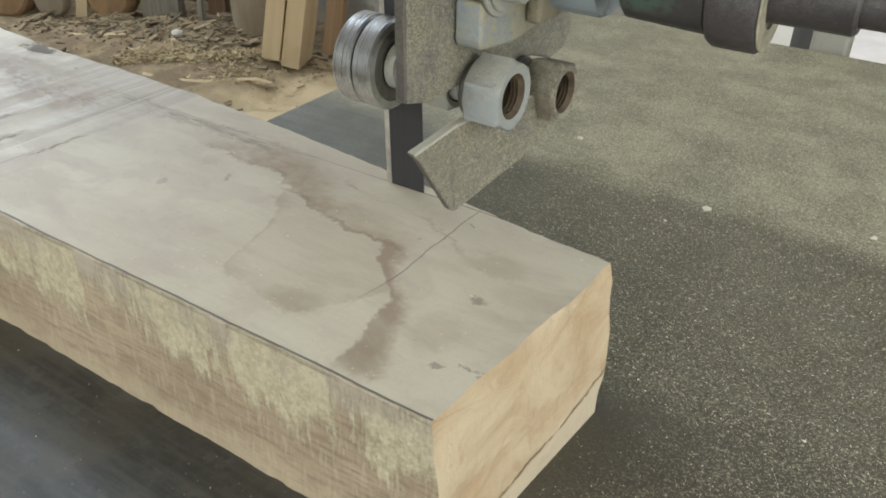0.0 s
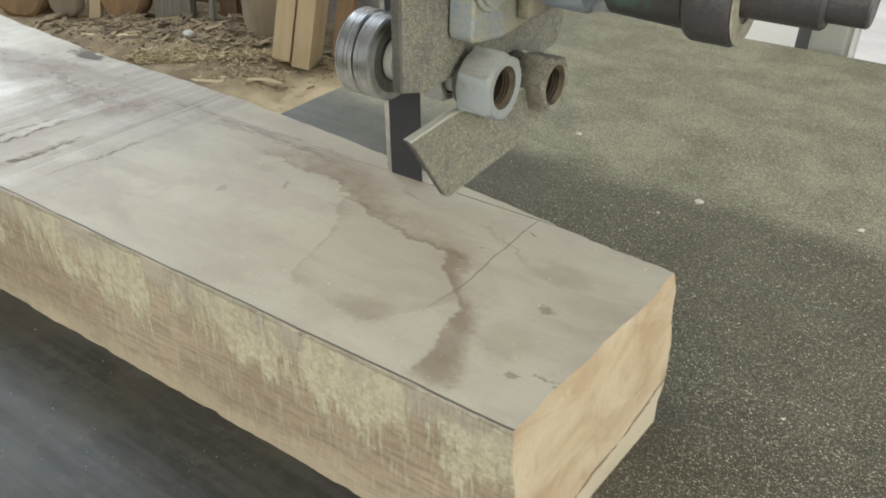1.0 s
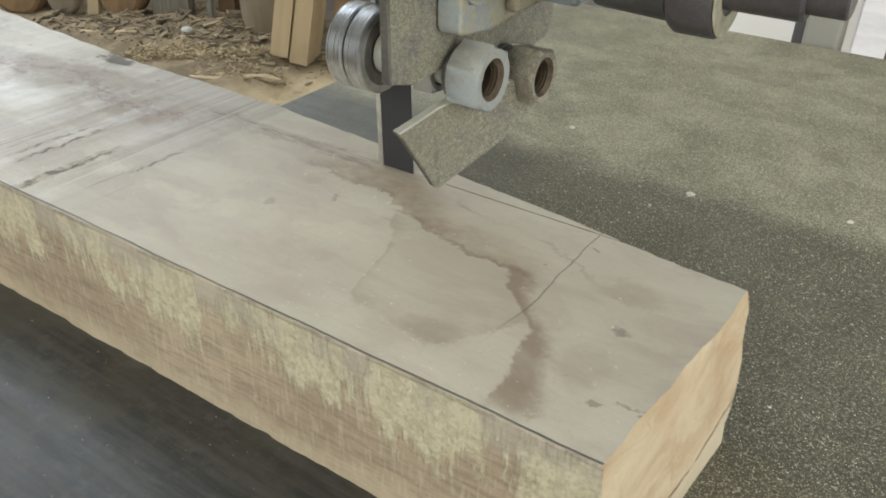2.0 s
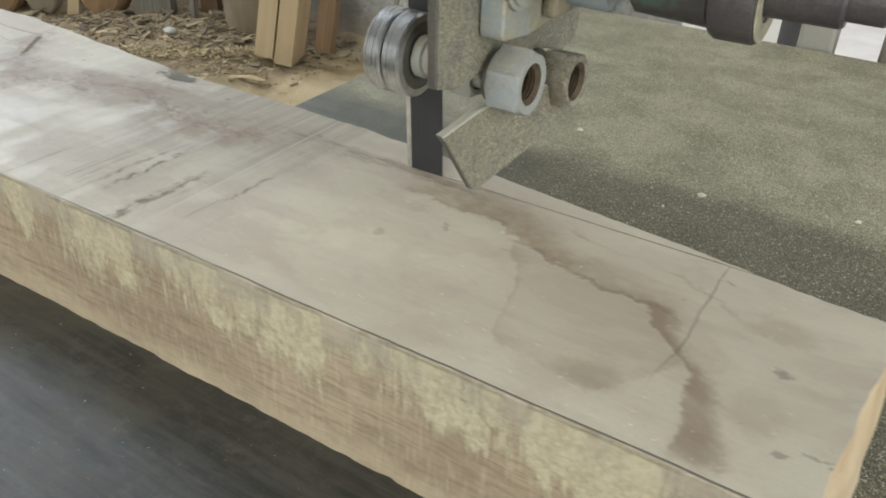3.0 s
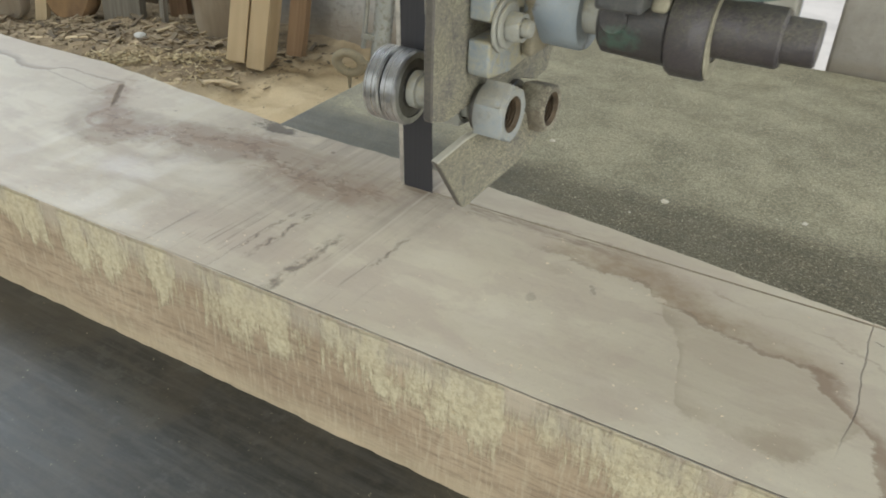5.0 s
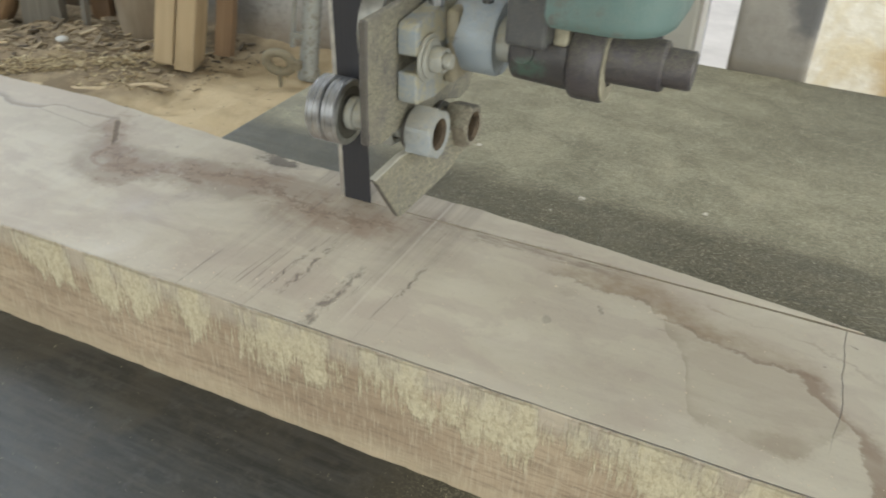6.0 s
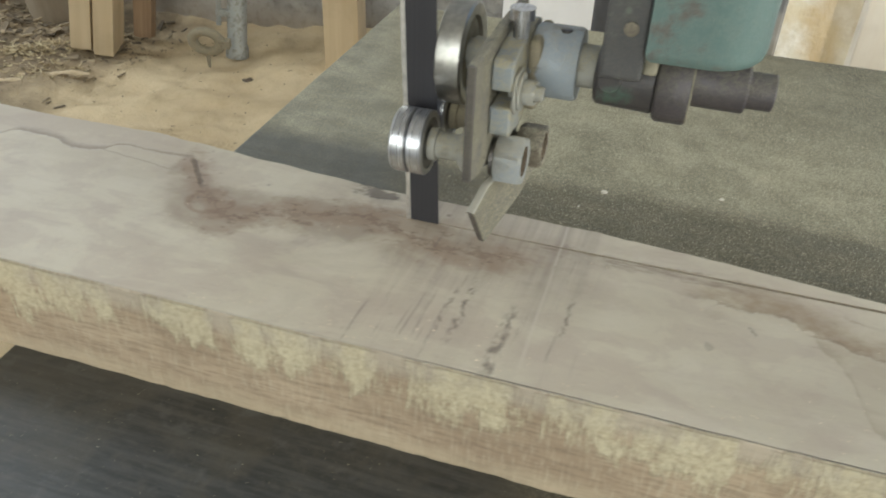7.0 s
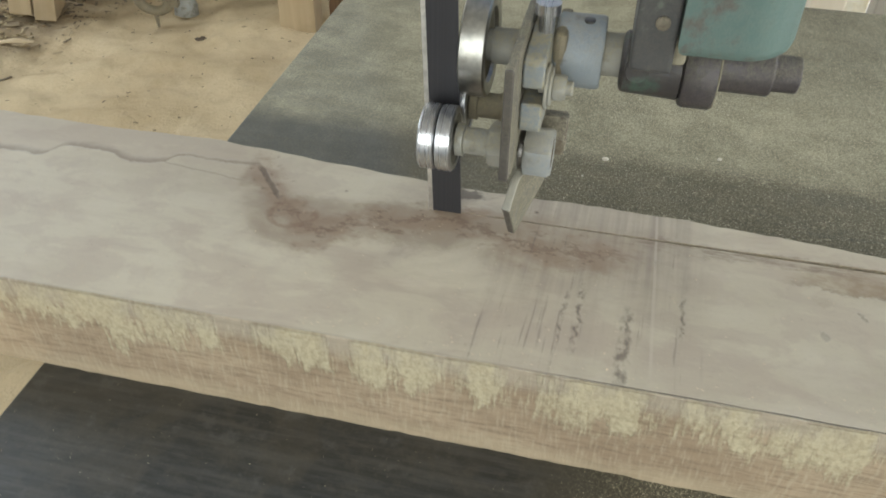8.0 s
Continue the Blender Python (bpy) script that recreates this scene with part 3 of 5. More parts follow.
M_BLOCK = painted("chipped_block", (0.060, 0.060, 0.062), (0.12, 0.135, 0.12), 0.35, 0.42, 0.56, 0.0, (0.30, 0.27, 0.2), 1.6)
M_CAST = painted("oily_casting", (0.042, 0.038, 0.040), (0.05, 0.092, 0.072), 0.3, 0.40, 0.49, 0.0, (0.30, 0.26, 0.19))
M_SHAFT = painted("dark_shaft", (0.070, 0.062, 0.070), (0.048, 0.043, 0.048), 0.5, 0.36, 0.5, 0.3, (0.34, 0.305, 0.225))
M_TEAL = painted("teal_paint", (0.115, 0.18, 0.168), (0.11, 0.098, 0.09), 0.5, 0.45, 0.52, 0.0, (0.30, 0.30, 0.235), 0.55)
M_FRAME = painted("grey_frame_paint", (0.36, 0.345, 0.31), (0.27, 0.24, 0.21), 0.4, 0.5, 0.55, 0.0, (0.45, 0.41, 0.3), 0.12)


def stained_column():
    k = Mat("stained_column_paint")
    x, y, z = k.xyz()
    a, b = k.noise(22, 5, 0.6), k.noise(160, 4, 0.65)
    col = k.mix(k.step(a, 0.3, 0.7), (0.36, 0.335, 0.30), (0.27, 0.245, 0.215))
    wander = k.mul(k.add(a, -0.5), 0.05)
    smear = k.mul(k.step(k.add(k.add(x, k.mul(z, 0.25)), wander), 0.212, 0.232), k.step(k.add(z, wander), 0.042, 0.062))
    col = k.mix(k.mul(smear, 0.8), col, (0.10, 0.10, 0.105))
    foot = k.step(k.add(z, k.mul(wander, 0.4)), 0.02, 0.004)
    col = k.mix(k.mul(foot, 0.6), col, (0.20, 0.165, 0.12))
    col = k.mix(k.mul(k.step(b, 0.55, 0.7), 0.25), col, (0.18, 0.16, 0.14))
    return k.done(col, 0.55, height=b, depth=0.0008)


M_COLUMN = stained_column()
M_STAIN = plain("dark_grease", (0.10, 0.10, 0.105), 0.6, 12)
M_OLIVE = plain("caked_dust", (0.38, 0.345, 0.255), 0.95, 120)
M_PALE = timber("pale_timber", (0.60, 0.48, 0.315), (0.52, 0.40, 0.25), (26, 26, 1.5))
M_CREAM = timber("cream_timber", (0.74, 0.63, 0.48), (0.63, 0.50, 0.36))
M_BROWN = timber("brown_timber", (0.25, 0.16, 0.095), (0.155, 0.098, 0.06))
M_REDDISH = timber("reddish_timber", (0.36, 0.245, 0.15), (0.25, 0.165, 0.10))
M_ROUND = timber("grey_brown_slab", (0.36, 0.30, 0.225), (0.27, 0.215, 0.155), (18, 18, 4))
M_STUMP = timber("orange_brown_stump", (0.36, 0.225, 0.11), (0.22, 0.14, 0.08), (14, 14, 6))
M_GREYWOOD = timber("weathered_timber", (0.255, 0.232, 0.19), (0.165, 0.146, 0.118))
M_OLD = timber("bark_timber", (0.20, 0.15, 0.10), (0.10, 0.076, 0.055))
M_PIPE = painted("galvanised_pipe", (0.34, 0.35, 0.33), (0.22, 0.22, 0.20), 0.4, 0.45, 0.5, 0.4)
M_CONCRETE = plain("yard_concrete", (0.62, 0.60, 0.55), 0.9, 4, 0.8)
M_CREAM_BRIGHT = timber("bright_cream_timber", (0.84, 0.77, 0.66), (0.76, 0.67, 0.54), (16, 16, 2))


def whitewash():
    """Whitewash that rusty water has run over."""
    k = Mat("stained_whitewash")
    a, b, c = k.noise(5, 5, 0.6, None, 0.6), k.noise(28, 5, 0.65), k.noise(1.0, 4, 0.6, k.scaled(11, 11, 3.5))
    x, y, z = k.xyz()
    col = k.mix(k.step(b, 0.35, 0.65), (0.88, 0.86, 0.78), (0.74, 0.70, 0.58))
    col = k.mix(k.mul(k.step(a, 0.48, 0.62), 0.6), col, (0.72, 0.62, 0.40))
    run = k.mul(k.step(k.math("ABSOLUTE", k.add(k.add(x, k.mul(k.add(a, -0.5), 0.16)), -0.43)), 0.07, 0.02), k.step(k.add(z, k.mul(a, 0.1)), 0.28, 0.12))
    col = k.mix(k.mul(run, k.step(c, 0.3, 0.6, 0.5, 1.0)), col, (0.52, 0.38, 0.19))
    return k.done(col, 0.9, height=b, depth=0.004, spec=0.2)


M_WHITEWASH = whitewash()
M_SHEET = plain("milky_sheet", (0.75, 0.76, 0.76), 0.5, 5, 0.92)
M_CHIP = plain("fresh_chip", (0.74, 0.69, 0.58), 0.9, 300, 0.85)
M_ROOF = plain("roof_sheet", (0.42, 0.42, 0.41), 0.6, 3, 0.8)
M_WALL = plain("cement_wall", (0.48, 0.46, 0.42), 0.9, 3, 0.75)

# ---- mesh helpers ----


def box(bm, x0, x1, y0, y1, z0, z1):
    vs = [bm.verts.new((x, y, z)) for x in (x0, x1) for y in (y0, y1) for z in (z0, z1)]
    for f in ((0, 1, 3, 2), (4, 6, 7, 5), (0, 4, 5, 1), (2, 3, 7, 6), (0, 2, 6, 4), (1, 5, 7, 3)):
        bm.faces.new([vs[i] for i in f])


def bevel(bm, w, seg=2):
    bmesh.ops.bevel(bm, geom=list(bm.edges), offset=w, segments=seg, profile=0.6, affect="EDGES", clamp_overlap=True)


def part(name, bm, material, parent=None, label="", smooth=False):
    me = bpy.data.meshes.new(name)
    bmesh.ops.recalc_face_normals(bm, faces=bm.faces)
    bm.normal_update()
    bm.to_mesh(me)
    bm.free()
    for m in material if isinstance(material, (list, tuple)) else (material,):
        me.materials.append(m)
    if smooth:
        me.shade_smooth()
        me.set_sharp_from_angle(angle=radians(38))
    ob = new(name, me)
    ob.parent = parent
    return tagged(ob, label)


def thing(name, label, category, group="", at=(0, 0, 0)):
    ob = new(name)
    ob.location = at
    ob.empty_display_size = 0.02
    return tagged(ob, label, category, group)


def block(x0, x1, y0, y1, z0, z1, w=0.002, seg=2):
    bm = bmesh.new()
    box(bm, x0, x1, y0, y1, z0, z1)
    if w:
        bevel(bm, w, seg)
    return bm


def turned(profile, centre, axis="X", n=40):
    """A turned body: profile of (distance along the axis, radius)."""
    bm = bmesh.new()
    rings = []
    for d, r in profile:
        ring = []
        for i in range(n):
            a = 2 * math.pi * i / n
            c, s = r * math.cos(a), r * math.sin(a)
            q = (d, c, s) if axis == "X" else ((c, d, s) if axis == "Y" else (c, s, d))
            ring.append(bm.verts.new([p + o for p, o in zip(q, centre)]))
        rings.append(ring)
    for p, q in zip(rings, rings[1:]):
        for i in range(n):
            j = (i + 1) % n
            bm.faces.new((p[i], p[j], q[j], q[i]))
    if profile[0] != profile[-1]:
        bm.faces.new(rings[0])
        bm.faces.new(rings[-1])
    else:
        bmesh.ops.remove_doubles(bm, verts=bm.verts, dist=1e-6)
    return bm


def tube(r_in, r_out, d0, d1, c=0.0006):
    """Closed profile of a ring with eased edges."""
    return [(d0, r_in), (d0, r_out - c), (d0 + c, r_out), (d1 - c, r_out), (d1, r_out - c), (d1, r_in), (d0, r_in)]


def prism(pts, x0, x1, w=0.0006):
    """A plate: outline in y, z, from x0 to x1."""
    bm = bmesh.new()
    a = [bm.verts.new((x0, y, z)) for y, z in pts]
    b = [bm.verts.new((x1, y, z)) for y, z in pts]
    bm.faces.new(a)
    bm.faces.new(b[::-1])
    for i in range(len(pts)):
        j = (i + 1) % len(pts)
        bm.faces.new((a[i], b[i], b[j], a[j]))
    bmesh.ops.recalc_face_normals(bm, faces=bm.faces)
    if w:
        bevel(bm, w, 1)
    return bm


def edged(bm):
    """Gives the near edges of a plate the second material."""
    bm.normal_update()
    for f in bm.faces:
        if f.normal.y < -0.4:
            f.material_index = 1
    return bm


def hex_nut(x0, x1, y, z, af, hole, turn=0.0):
    """A hexagon nut round the x axis, chamfered, with its threaded hole."""
    bm = bmesh.new()
    n, rc, ri = 36, af / math.sqrt(3), af / 2
    rows = []
    for d, kind in ((x0, "in"), (x0, "face"), (x0 + 0.0012, "hex"), (x1 - 0.0016, "hex"), (x1, "face"), (x1 - 0.0005, "rim"), (x1 - 0.0018, "in"),
                    (x1 - 0.0026, "th"), (x1 - 0.0034, "in"), (x1 - 0.0042, "th"), (x1 - 0.0050, "in"), (x1 - 0.0058, "th"), (x1 - 0.0066, "in")):
        row = []
        for i in range(n):
            a = 2 * math.pi * i / n
            q = (a + math.pi / 6) % (math.pi / 3) - math.pi / 6
            hexr = ri / math.cos(q)
            r = {"in": hole, "th": hole * 0.90, "rim": hole * 1.10, "face": ri * 0.97, "hex": hexr}[kind]
            row.append(bm.verts.new((d, y + r * math.cos(a + turn), z + r * math.sin(a + turn))))
        rows.append(row)
    rows.append(rows[0])
    for level, (p, q) in enumerate(zip(rows, rows[1:])):
        for i in range(n):
            j = (i + 1) % n
            bm.faces.new((p[i], p[j], q[j], q[i])).material_index = 1 if level >= 5 else 0
    return bm


def sheet(x0, x1, y0, y1, nx, ny, height):
    bm = bmesh.new()
    g = [[bm.verts.new((x0 + (x1 - x0) * i / nx, y0 + (y1 - y0) * j / ny, 0)) for j in range(ny + 1)] for i in range(nx + 1)]
    for row in g:
        for q in row:
            q.co.z = height(q.co.x, q.co.y)
    for i in range(nx):
        for j in range(ny):
            bm.faces.new((g[i][j], g[i + 1][j], g[i + 1][j + 1], g[i][j + 1]))
    return bm


def turn_about(ob, m):
    ob.matrix_basis = m
    return ob


FLOOR = -0.65

# ---- setting ----


def mound(x, y):
    n = noise.noise(Vector((x * 1.6, y * 1.6, 0))) * 0.05 + noise.noise(Vector((x * 5, y * 5, 3))) * 0.028
    n += noise.noise(Vector((x * 14, y * 14, 7))) * 0.016
    n += noise.noise(Vector((x * 30, y * 30, 2))) * 0.006
    return FLOOR - 0.01 + n


def setting():
    tagged(part("floor", sheet(-3.8, 2.6, -2.8, 2.05, 330, 250, mound), M_SAWDUST, smooth=True), "workshop floor under loose pale sawdust", "floor", kind="structure")
    bm = bmesh.new()
    box(bm, -60, 60, -60, 60, FLOOR - 0.14, FLOOR - 0.08)
    tagged(part("ground", bm, M_CONCRETE), "bright concrete yard outside the workshop", "ground", kind="structure")
    bm = bmesh.new()
    for b in ((-3.8, -0.35, FLOOR - 0.08, 1.3), (-3.8, -0.35, 2.1, 2.3), (-3.8, -3.6, 1.3, 2.1), (-2.35, -0.35, 1.3, 2.1)):
        box(bm, b[0], b[1], 2.05, 2.2, b[2], b[3])
    tagged(part("wall_north", bm, M_PLASTER), "stained grey plaster wall with a high open window", "wall", kind="structure")
    bm = bmesh.new()
    for b in ((-3.95, -3.8, -2.8, 2.2, FLOOR - 0.08, 0.55), (-3.95, -3.8, -2.8, 2.2, 1.95, 2.3), (-3.95, -3.8, -2.8, 0.35, 0.55, 1.95), (-3.95, -3.8, 1.75, 2.2, 0.55, 1.95)):
        box(bm, *b)
    tagged(part("wall_west", bm, M_WALL), "cement wall with an open window", "wall", kind="structure")
    bm = bmesh.new()
    for b in ((-3.8, -1.1, -2.95, -2.8, FLOOR - 0.08, 2.3), (1.7, 2.8, -2.95, -2.8, FLOOR - 0.08, 2.3), (-1.1, 1.7, -2.95, -2.8, 1.95, 2.3), (-1.1, 1.7, -2.95, -2.8, FLOOR - 0.08, 0.15)):
        box(bm, *b)
    tagged(part("wall_south", bm, M_WALL), "unseen cement wall with an opening for the fill lamp", "wall", kind="structure")
    bm = bmesh.new()
    for b in ((2.8, 2.95, -2.95, -1.35, FLOOR - 0.08, 2.3), (2.8, 2.95, 0.95, 1.1, FLOOR - 0.08, 2.3), (2.8, 2.95, -1.35, 0.95, 1.9, 2.3)):
        box(bm, *b)
    tagged(part("wall_east", bm, M_WALL), "cement wall with an open doorway", "wall", kind="structure")
    # roof out of view; its edge is placed so sun falls beyond the saw
    bm = bmesh.new()
    box(bm, -3.95, 2.95, -2.95, 0.4, 2.3, 2.36)
    box(bm, -1.85, 2.95, 0.4, 0.62, 2.3, 2.36)
    box(bm, -1.85, -0.35, 0.62, 0.95, 2.3, 2.36)
    box(bm, -1.85, -0.35, 0.95, 2.2, 2.3, 2.36)
    box(bm, -3.95, -1.85, 1.5, 2.2, 2.3, 2.36)
    box(bm, -3.95, -3.45, 0.4, 1.5, 2.3, 2.36)
    tagged(part("ceiling", bm, M_ROOF), "unseen grey sheet roof with a skylight opening, edged to shape the sunlight", "roof", kind="structure")
    # unseen opaque sheet added above the skylight lamp to stop the sun
    bm = bmesh.new()
    box(bm, -3.5, -1.8, 0.35, 1.55, 2.365, 2.37)
    tagged(part("sun_blocker", bm, M_SHEET), "unseen opaque white sheet that keeps the sun out of the skylight", "roof panel", kind="structure")


# ---- band saw ----


def saw_table():
    t = thing("saw_table", "dark steel band saw table covered with fine sawdust", "saw table", at=(0, 0, 0))
    top = bmesh.new()
    box(top, -0.246, 0.95, -0.72, 0.594, -0.022, 0.0)
    bevel(top, 0.0015, 2)
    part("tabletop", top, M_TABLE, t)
    part("rib", block(-0.225, 0.93, -0.70, -0.685, -0.09, -0.0225, 0.003), M_CAST, t)
    part("rib", block(-0.225, 0.93, 0.565, 0.58, -0.09, -0.0225, 0.003), M_CAST, t)
    part("pedestal", block(0.05, 0.80, -0.45, 0.50, FLOOR - 0.05, -0.0225, 0.01), M_FRAME, t)
    return t


def saw_frame():
    """The two box columns that rise behind the table."""
    f = thing("machine_column", "worn grey steel band saw column behind the table", "machine frame", at=(0, 0, 0))
    part("column", block(0.066, 0.102, 0.604, 0.64, FLOOR - 0.05, 1.5, 0.004), M_FRAME, f)
    part("column", block(0.146, 0.236, 0.604, 0.70, FLOOR - 0.05, 1.5, 0.008, 3), M_COLUMN, f)
    return f


def blade():
    b = thing("band_blade", "dark steel band saw blade with a bright toothed edge", "saw blade")
    lean = -0.034

    def band(x0, x1, half):
        bm = bmesh.new()
        n = 10
        rows = []
        for i in range(n + 1):
            zz = -0.10 + 1.1 * i / n
            o = lean * (zz - 0.07)
            rows.append([bm.verts.new((x + o, y, zz)) for x, y in ((x0, -half), (x1, -half), (x1, half), (x0, half))])
        for p, q in zip(rows, rows[1:]):
            for i in range(4):
                bm.faces.new((p[i], p[(i + 1) % 4], q[(i + 1) % 4], q[i]))
        bm.faces.new(rows[0])
        bm.faces.new(rows[-1])
        return bm
    part("band", band(-0.0185, 0.0, 0.0004), M_BLADE, b)
    part("toothed_edge", band(-0.0212, -0.0185, 0.0006), M_TEETH, b, "bright blurred tooth edge")
    return b


def bearing(parent, name, x0, x1, y, z, r):
    e = part(name, turned(tube(r * 0.80, r, x0, x1, 0.0009), (0, y, z), n=64), M_BEARING, parent, smooth=True)
    for d in (x0, x1):
        s = 1 if d == x0 else -1
        part("seal", turned(tube(r * 0.55, r * 0.80, d + s * 0.0006, d + s * 0.0011, 0.0002), (0, y, z), n=40), M_SEAL, e, "dark oily seal", smooth=True)
    part("inner_ring", turned(tube(r * 0.36, r * 0.56, x0 + 0.0002, x1 - 0.0002, 0.0005), (0, y, z), n=40), M_RACE, e, smooth=True)
    return e


def blade_guide():
    g = thing("blade_guide", "dusty steel blade guide with roller bearings and nuts", "blade guide", at=(0, 0, 0))
    # main plate and the turned scraper plate below it
    part("guide_plate", edged(prism([(-0.066, 0.147), (-0.0665, 0.180), (-0.066, 0.211), (0.0, 0.2125), (0.046, 0.211), (0.060, 0.175), (0.070, 0.146), (0.064, 0.134), (0.050, 0.1325), (0.030, 0.139), (0.006, 0.1415), (-0.03, 0.1435), (-0.05, 0.1425)],
                              0.032, 0.0368, 0.0008)), [M_PLATE, M_EDGE], g, "dust-caked steel plate")
    w = prism([(-0.0645, 0.127), (-0.061, 0.1235), (-0.0395, 0.0925), (-0.0365, 0.0915), (0.003, 0.1045), (0.020, 0.116), (0.018, 0.132), (-0.03, 0.1305), (-0.045, 0.1288)], -0.0024, 0.0024, 0.0006)
    # pressed crease down to the tip
    bmesh.ops.bisect_plane(w, geom=w.verts[:] + w.edges[:] + w.faces[:], plane_co=(0, -0.0365, 0.1), plane_no=(0, 1, 0.05))
    for v in w.verts:
        v.co.x += 0.24 * max(0.0, -0.0365 - v.co.y - 0.05 * (v.co.z - 0.1))
    w.normal_update()
    for f in w.faces:
        if f.normal.z > 0.5 or f.normal.y < -0.5:
            f.material_index = 1 if f.normal.z > 0.5 else 2
    w = part("scraper_plate", w, [M_WEDGE, M_GROUND, M_EDGE], g, "dusty pointed scraper plate")
    turn_about(w, Matrix.Translation((0.0478, 0.0, 0.0)) @ pose(0, 0, 0, 0, 0, -15.5))
    # side rollers, on bolts through the plate
    for y, mat_nut, turn, zc in ((-0.0212, M_NUT, 0.05, 0.1402), (0.0212, M_NUT_BROWN, 0.30, 0.1312)):
        zb = 0.1415
        bearing(g, "roller_bearing", -0.0192, -0.0100, y, zb, 0.0190)
        bearing(g, "roller_bearing", -0.0092, 0.0002, y, zb, 0.0190)
        part("bolt", turned([(-0.0205, 0.0055), (-0.020, 0.0065), (0.0004, 0.0075), (0.0006, 0.0095), (0.005, 0.0095), (0.0055, 0.0078), (0.034, 0.0078), (0.0348, 0.007)], (0, y, zb), n=28),
             M_BOLT if y < 0 else M_WEB, g, smooth=True)
        part("inner_nut", hex_nut(0.0195, 0.0316, y, zb, 0.0225, 0.0079, 0.5), [M_BOLT if y < 0 else M_WEB, M_BORE], g, smooth=True)
        yc, dx = y * 0.9 - 0.002, (0.0 if y < 0 else 0.0045)
        part("threaded_stud", turned([(0.0365, 0.0066), (0.0475 + dx, 0.0066), (0.048 + dx, 0.0058)], (0, yc, zc), n=24), M_NUT_BROWN, g, smooth=True)
        part("nut", hex_nut(0.0402 + dx, 0.0562 + dx, yc, zc, 0.0264 if y < 0 else 0.0236, 0.0082, turn), [mat_nut, M_BORE], g, "zinc nut" if y < 0 else "browned nut", smooth=True)
        # dark ring imitates the shade in the gap; no real washer here
        part("washer", turned(tube(0.0083, 0.0112, 0.0372, 0.0400, 0.0003), (0, yc, zc), n=28), M_RACE, g, "dark ring standing in for the shaded gap behind the nut", smooth=True)
    # thrust wheel behind the blade
    wy, wz = 0.0215, 0.1815
    th = part("thrust_wheel", turned([(-0.0078, 0.020), (-0.0082, 0.0285), (-0.0072, 0.0302), (-0.002, 0.0304), (0.0008, 0.0304), (0.0062, 0.0302), (0.0072, 0.0288),
                                      (0.0066, 0.022), (0.003, 0.021), (0.003, 0.009), (-0.0078, 0.009), (-0.0078, 0.020)], (0.0047, wy, wz), n=72), M_WHEEL, g, "dull grey thrust wheel", smooth=True)
    part("caked_hub", turned(tube(0.0092, 0.0208, 0.0032, 0.0046, 0.0004), (0.0047, wy, wz), n=48), M_OLIVE, th, "yellow dust caked in the hub", smooth=True)
    part("wheel_spindle", turned([(0.002, 0.009), (0.012, 0.009), (0.0125, 0.0105), (0.0318, 0.0105)], (0, wy, wz), n=32), M_BOLT, g, smooth=True)
    # slotted bracket with its clamping screw
    br = [(-0.036, 0.1865), (-0.0365, 0.2005), (-0.034, 0.2035), (0.0, 0.207), (0.032, 0.205), (0.036, 0.188), (0.031, 0.168), (0.010, 0.1595), (-0.012, 0.1575), (-0.0345, 0.1605), (-0.036, 0.163),
          (-0.036, 0.1775), (-0.002, 0.1775), (0.001, 0.182), (-0.002, 0.1865)]
    part("slotted_bracket", prism(br, 0.0372, 0.0485, 0.0009), M_BRACKET, g, "blue-grey slotted bracket under caked dust")
    part("washer", turned(tube(0.0045, 0.0125, 0.0487, 0.0505, 0.0004), (0, -0.0245, 0.1835), n=32), M_BOLT, g, smooth=True)
    part("washer", turned(tube(0.0045, 0.0105, 0.0507, 0.0522, 0.0004), (0, -0.0245, 0.1835), n=32), M_BOLT, g, smooth=True)
    part("screw_nut", hex_nut(0.0523, 0.0595, -0.0245, 0.1835, 0.0130, 0.0042, 0.2), [M_BOLT, M_BORE], g, smooth=True)
    part("screw_end", turned([(0.045, 0.0040), (0.0625, 0.0040), (0.0632, 0.0034)], (0, -0.0245, 0.1835), n=20), M_BOLT, g, smooth=True)
    part("top_screw", turned([(0.206, 0.0042), (0.2155, 0.0042), (0.216, 0.0068), (0.222, 0.0068)], (0.0445, -0.006, 0), "Z", 20), M_BEARING, g, "bright screw", smooth=True)
    part("oil_hole", turned([(0.2030, 0.0032), (0.2069, 0.0032), (0.2071, 0.0024)], (0.066, 0.0125, 0), "Z", 18), M_RACE, g, "dark oil hole", smooth=True)
    # painted hub that carries the bracket
    part("hub", turned([(0.0485, 0.0185), (0.0505, 0.0203), (0.0735, 0.0205), (0.0755, 0.0195), (0.0757, 0.012)], (0, 0.0165, 0.1862), n=56), M_BLUE, g, "chipped blue-grey hub", smooth=True)
    bm = block(0.0486, 0.056, -0.004, 0.034, 0.163, 0.204, 0.004, 3)
    part("web", bm, M_WEB, g, "dust-caked web between bracket and hub")
    return g


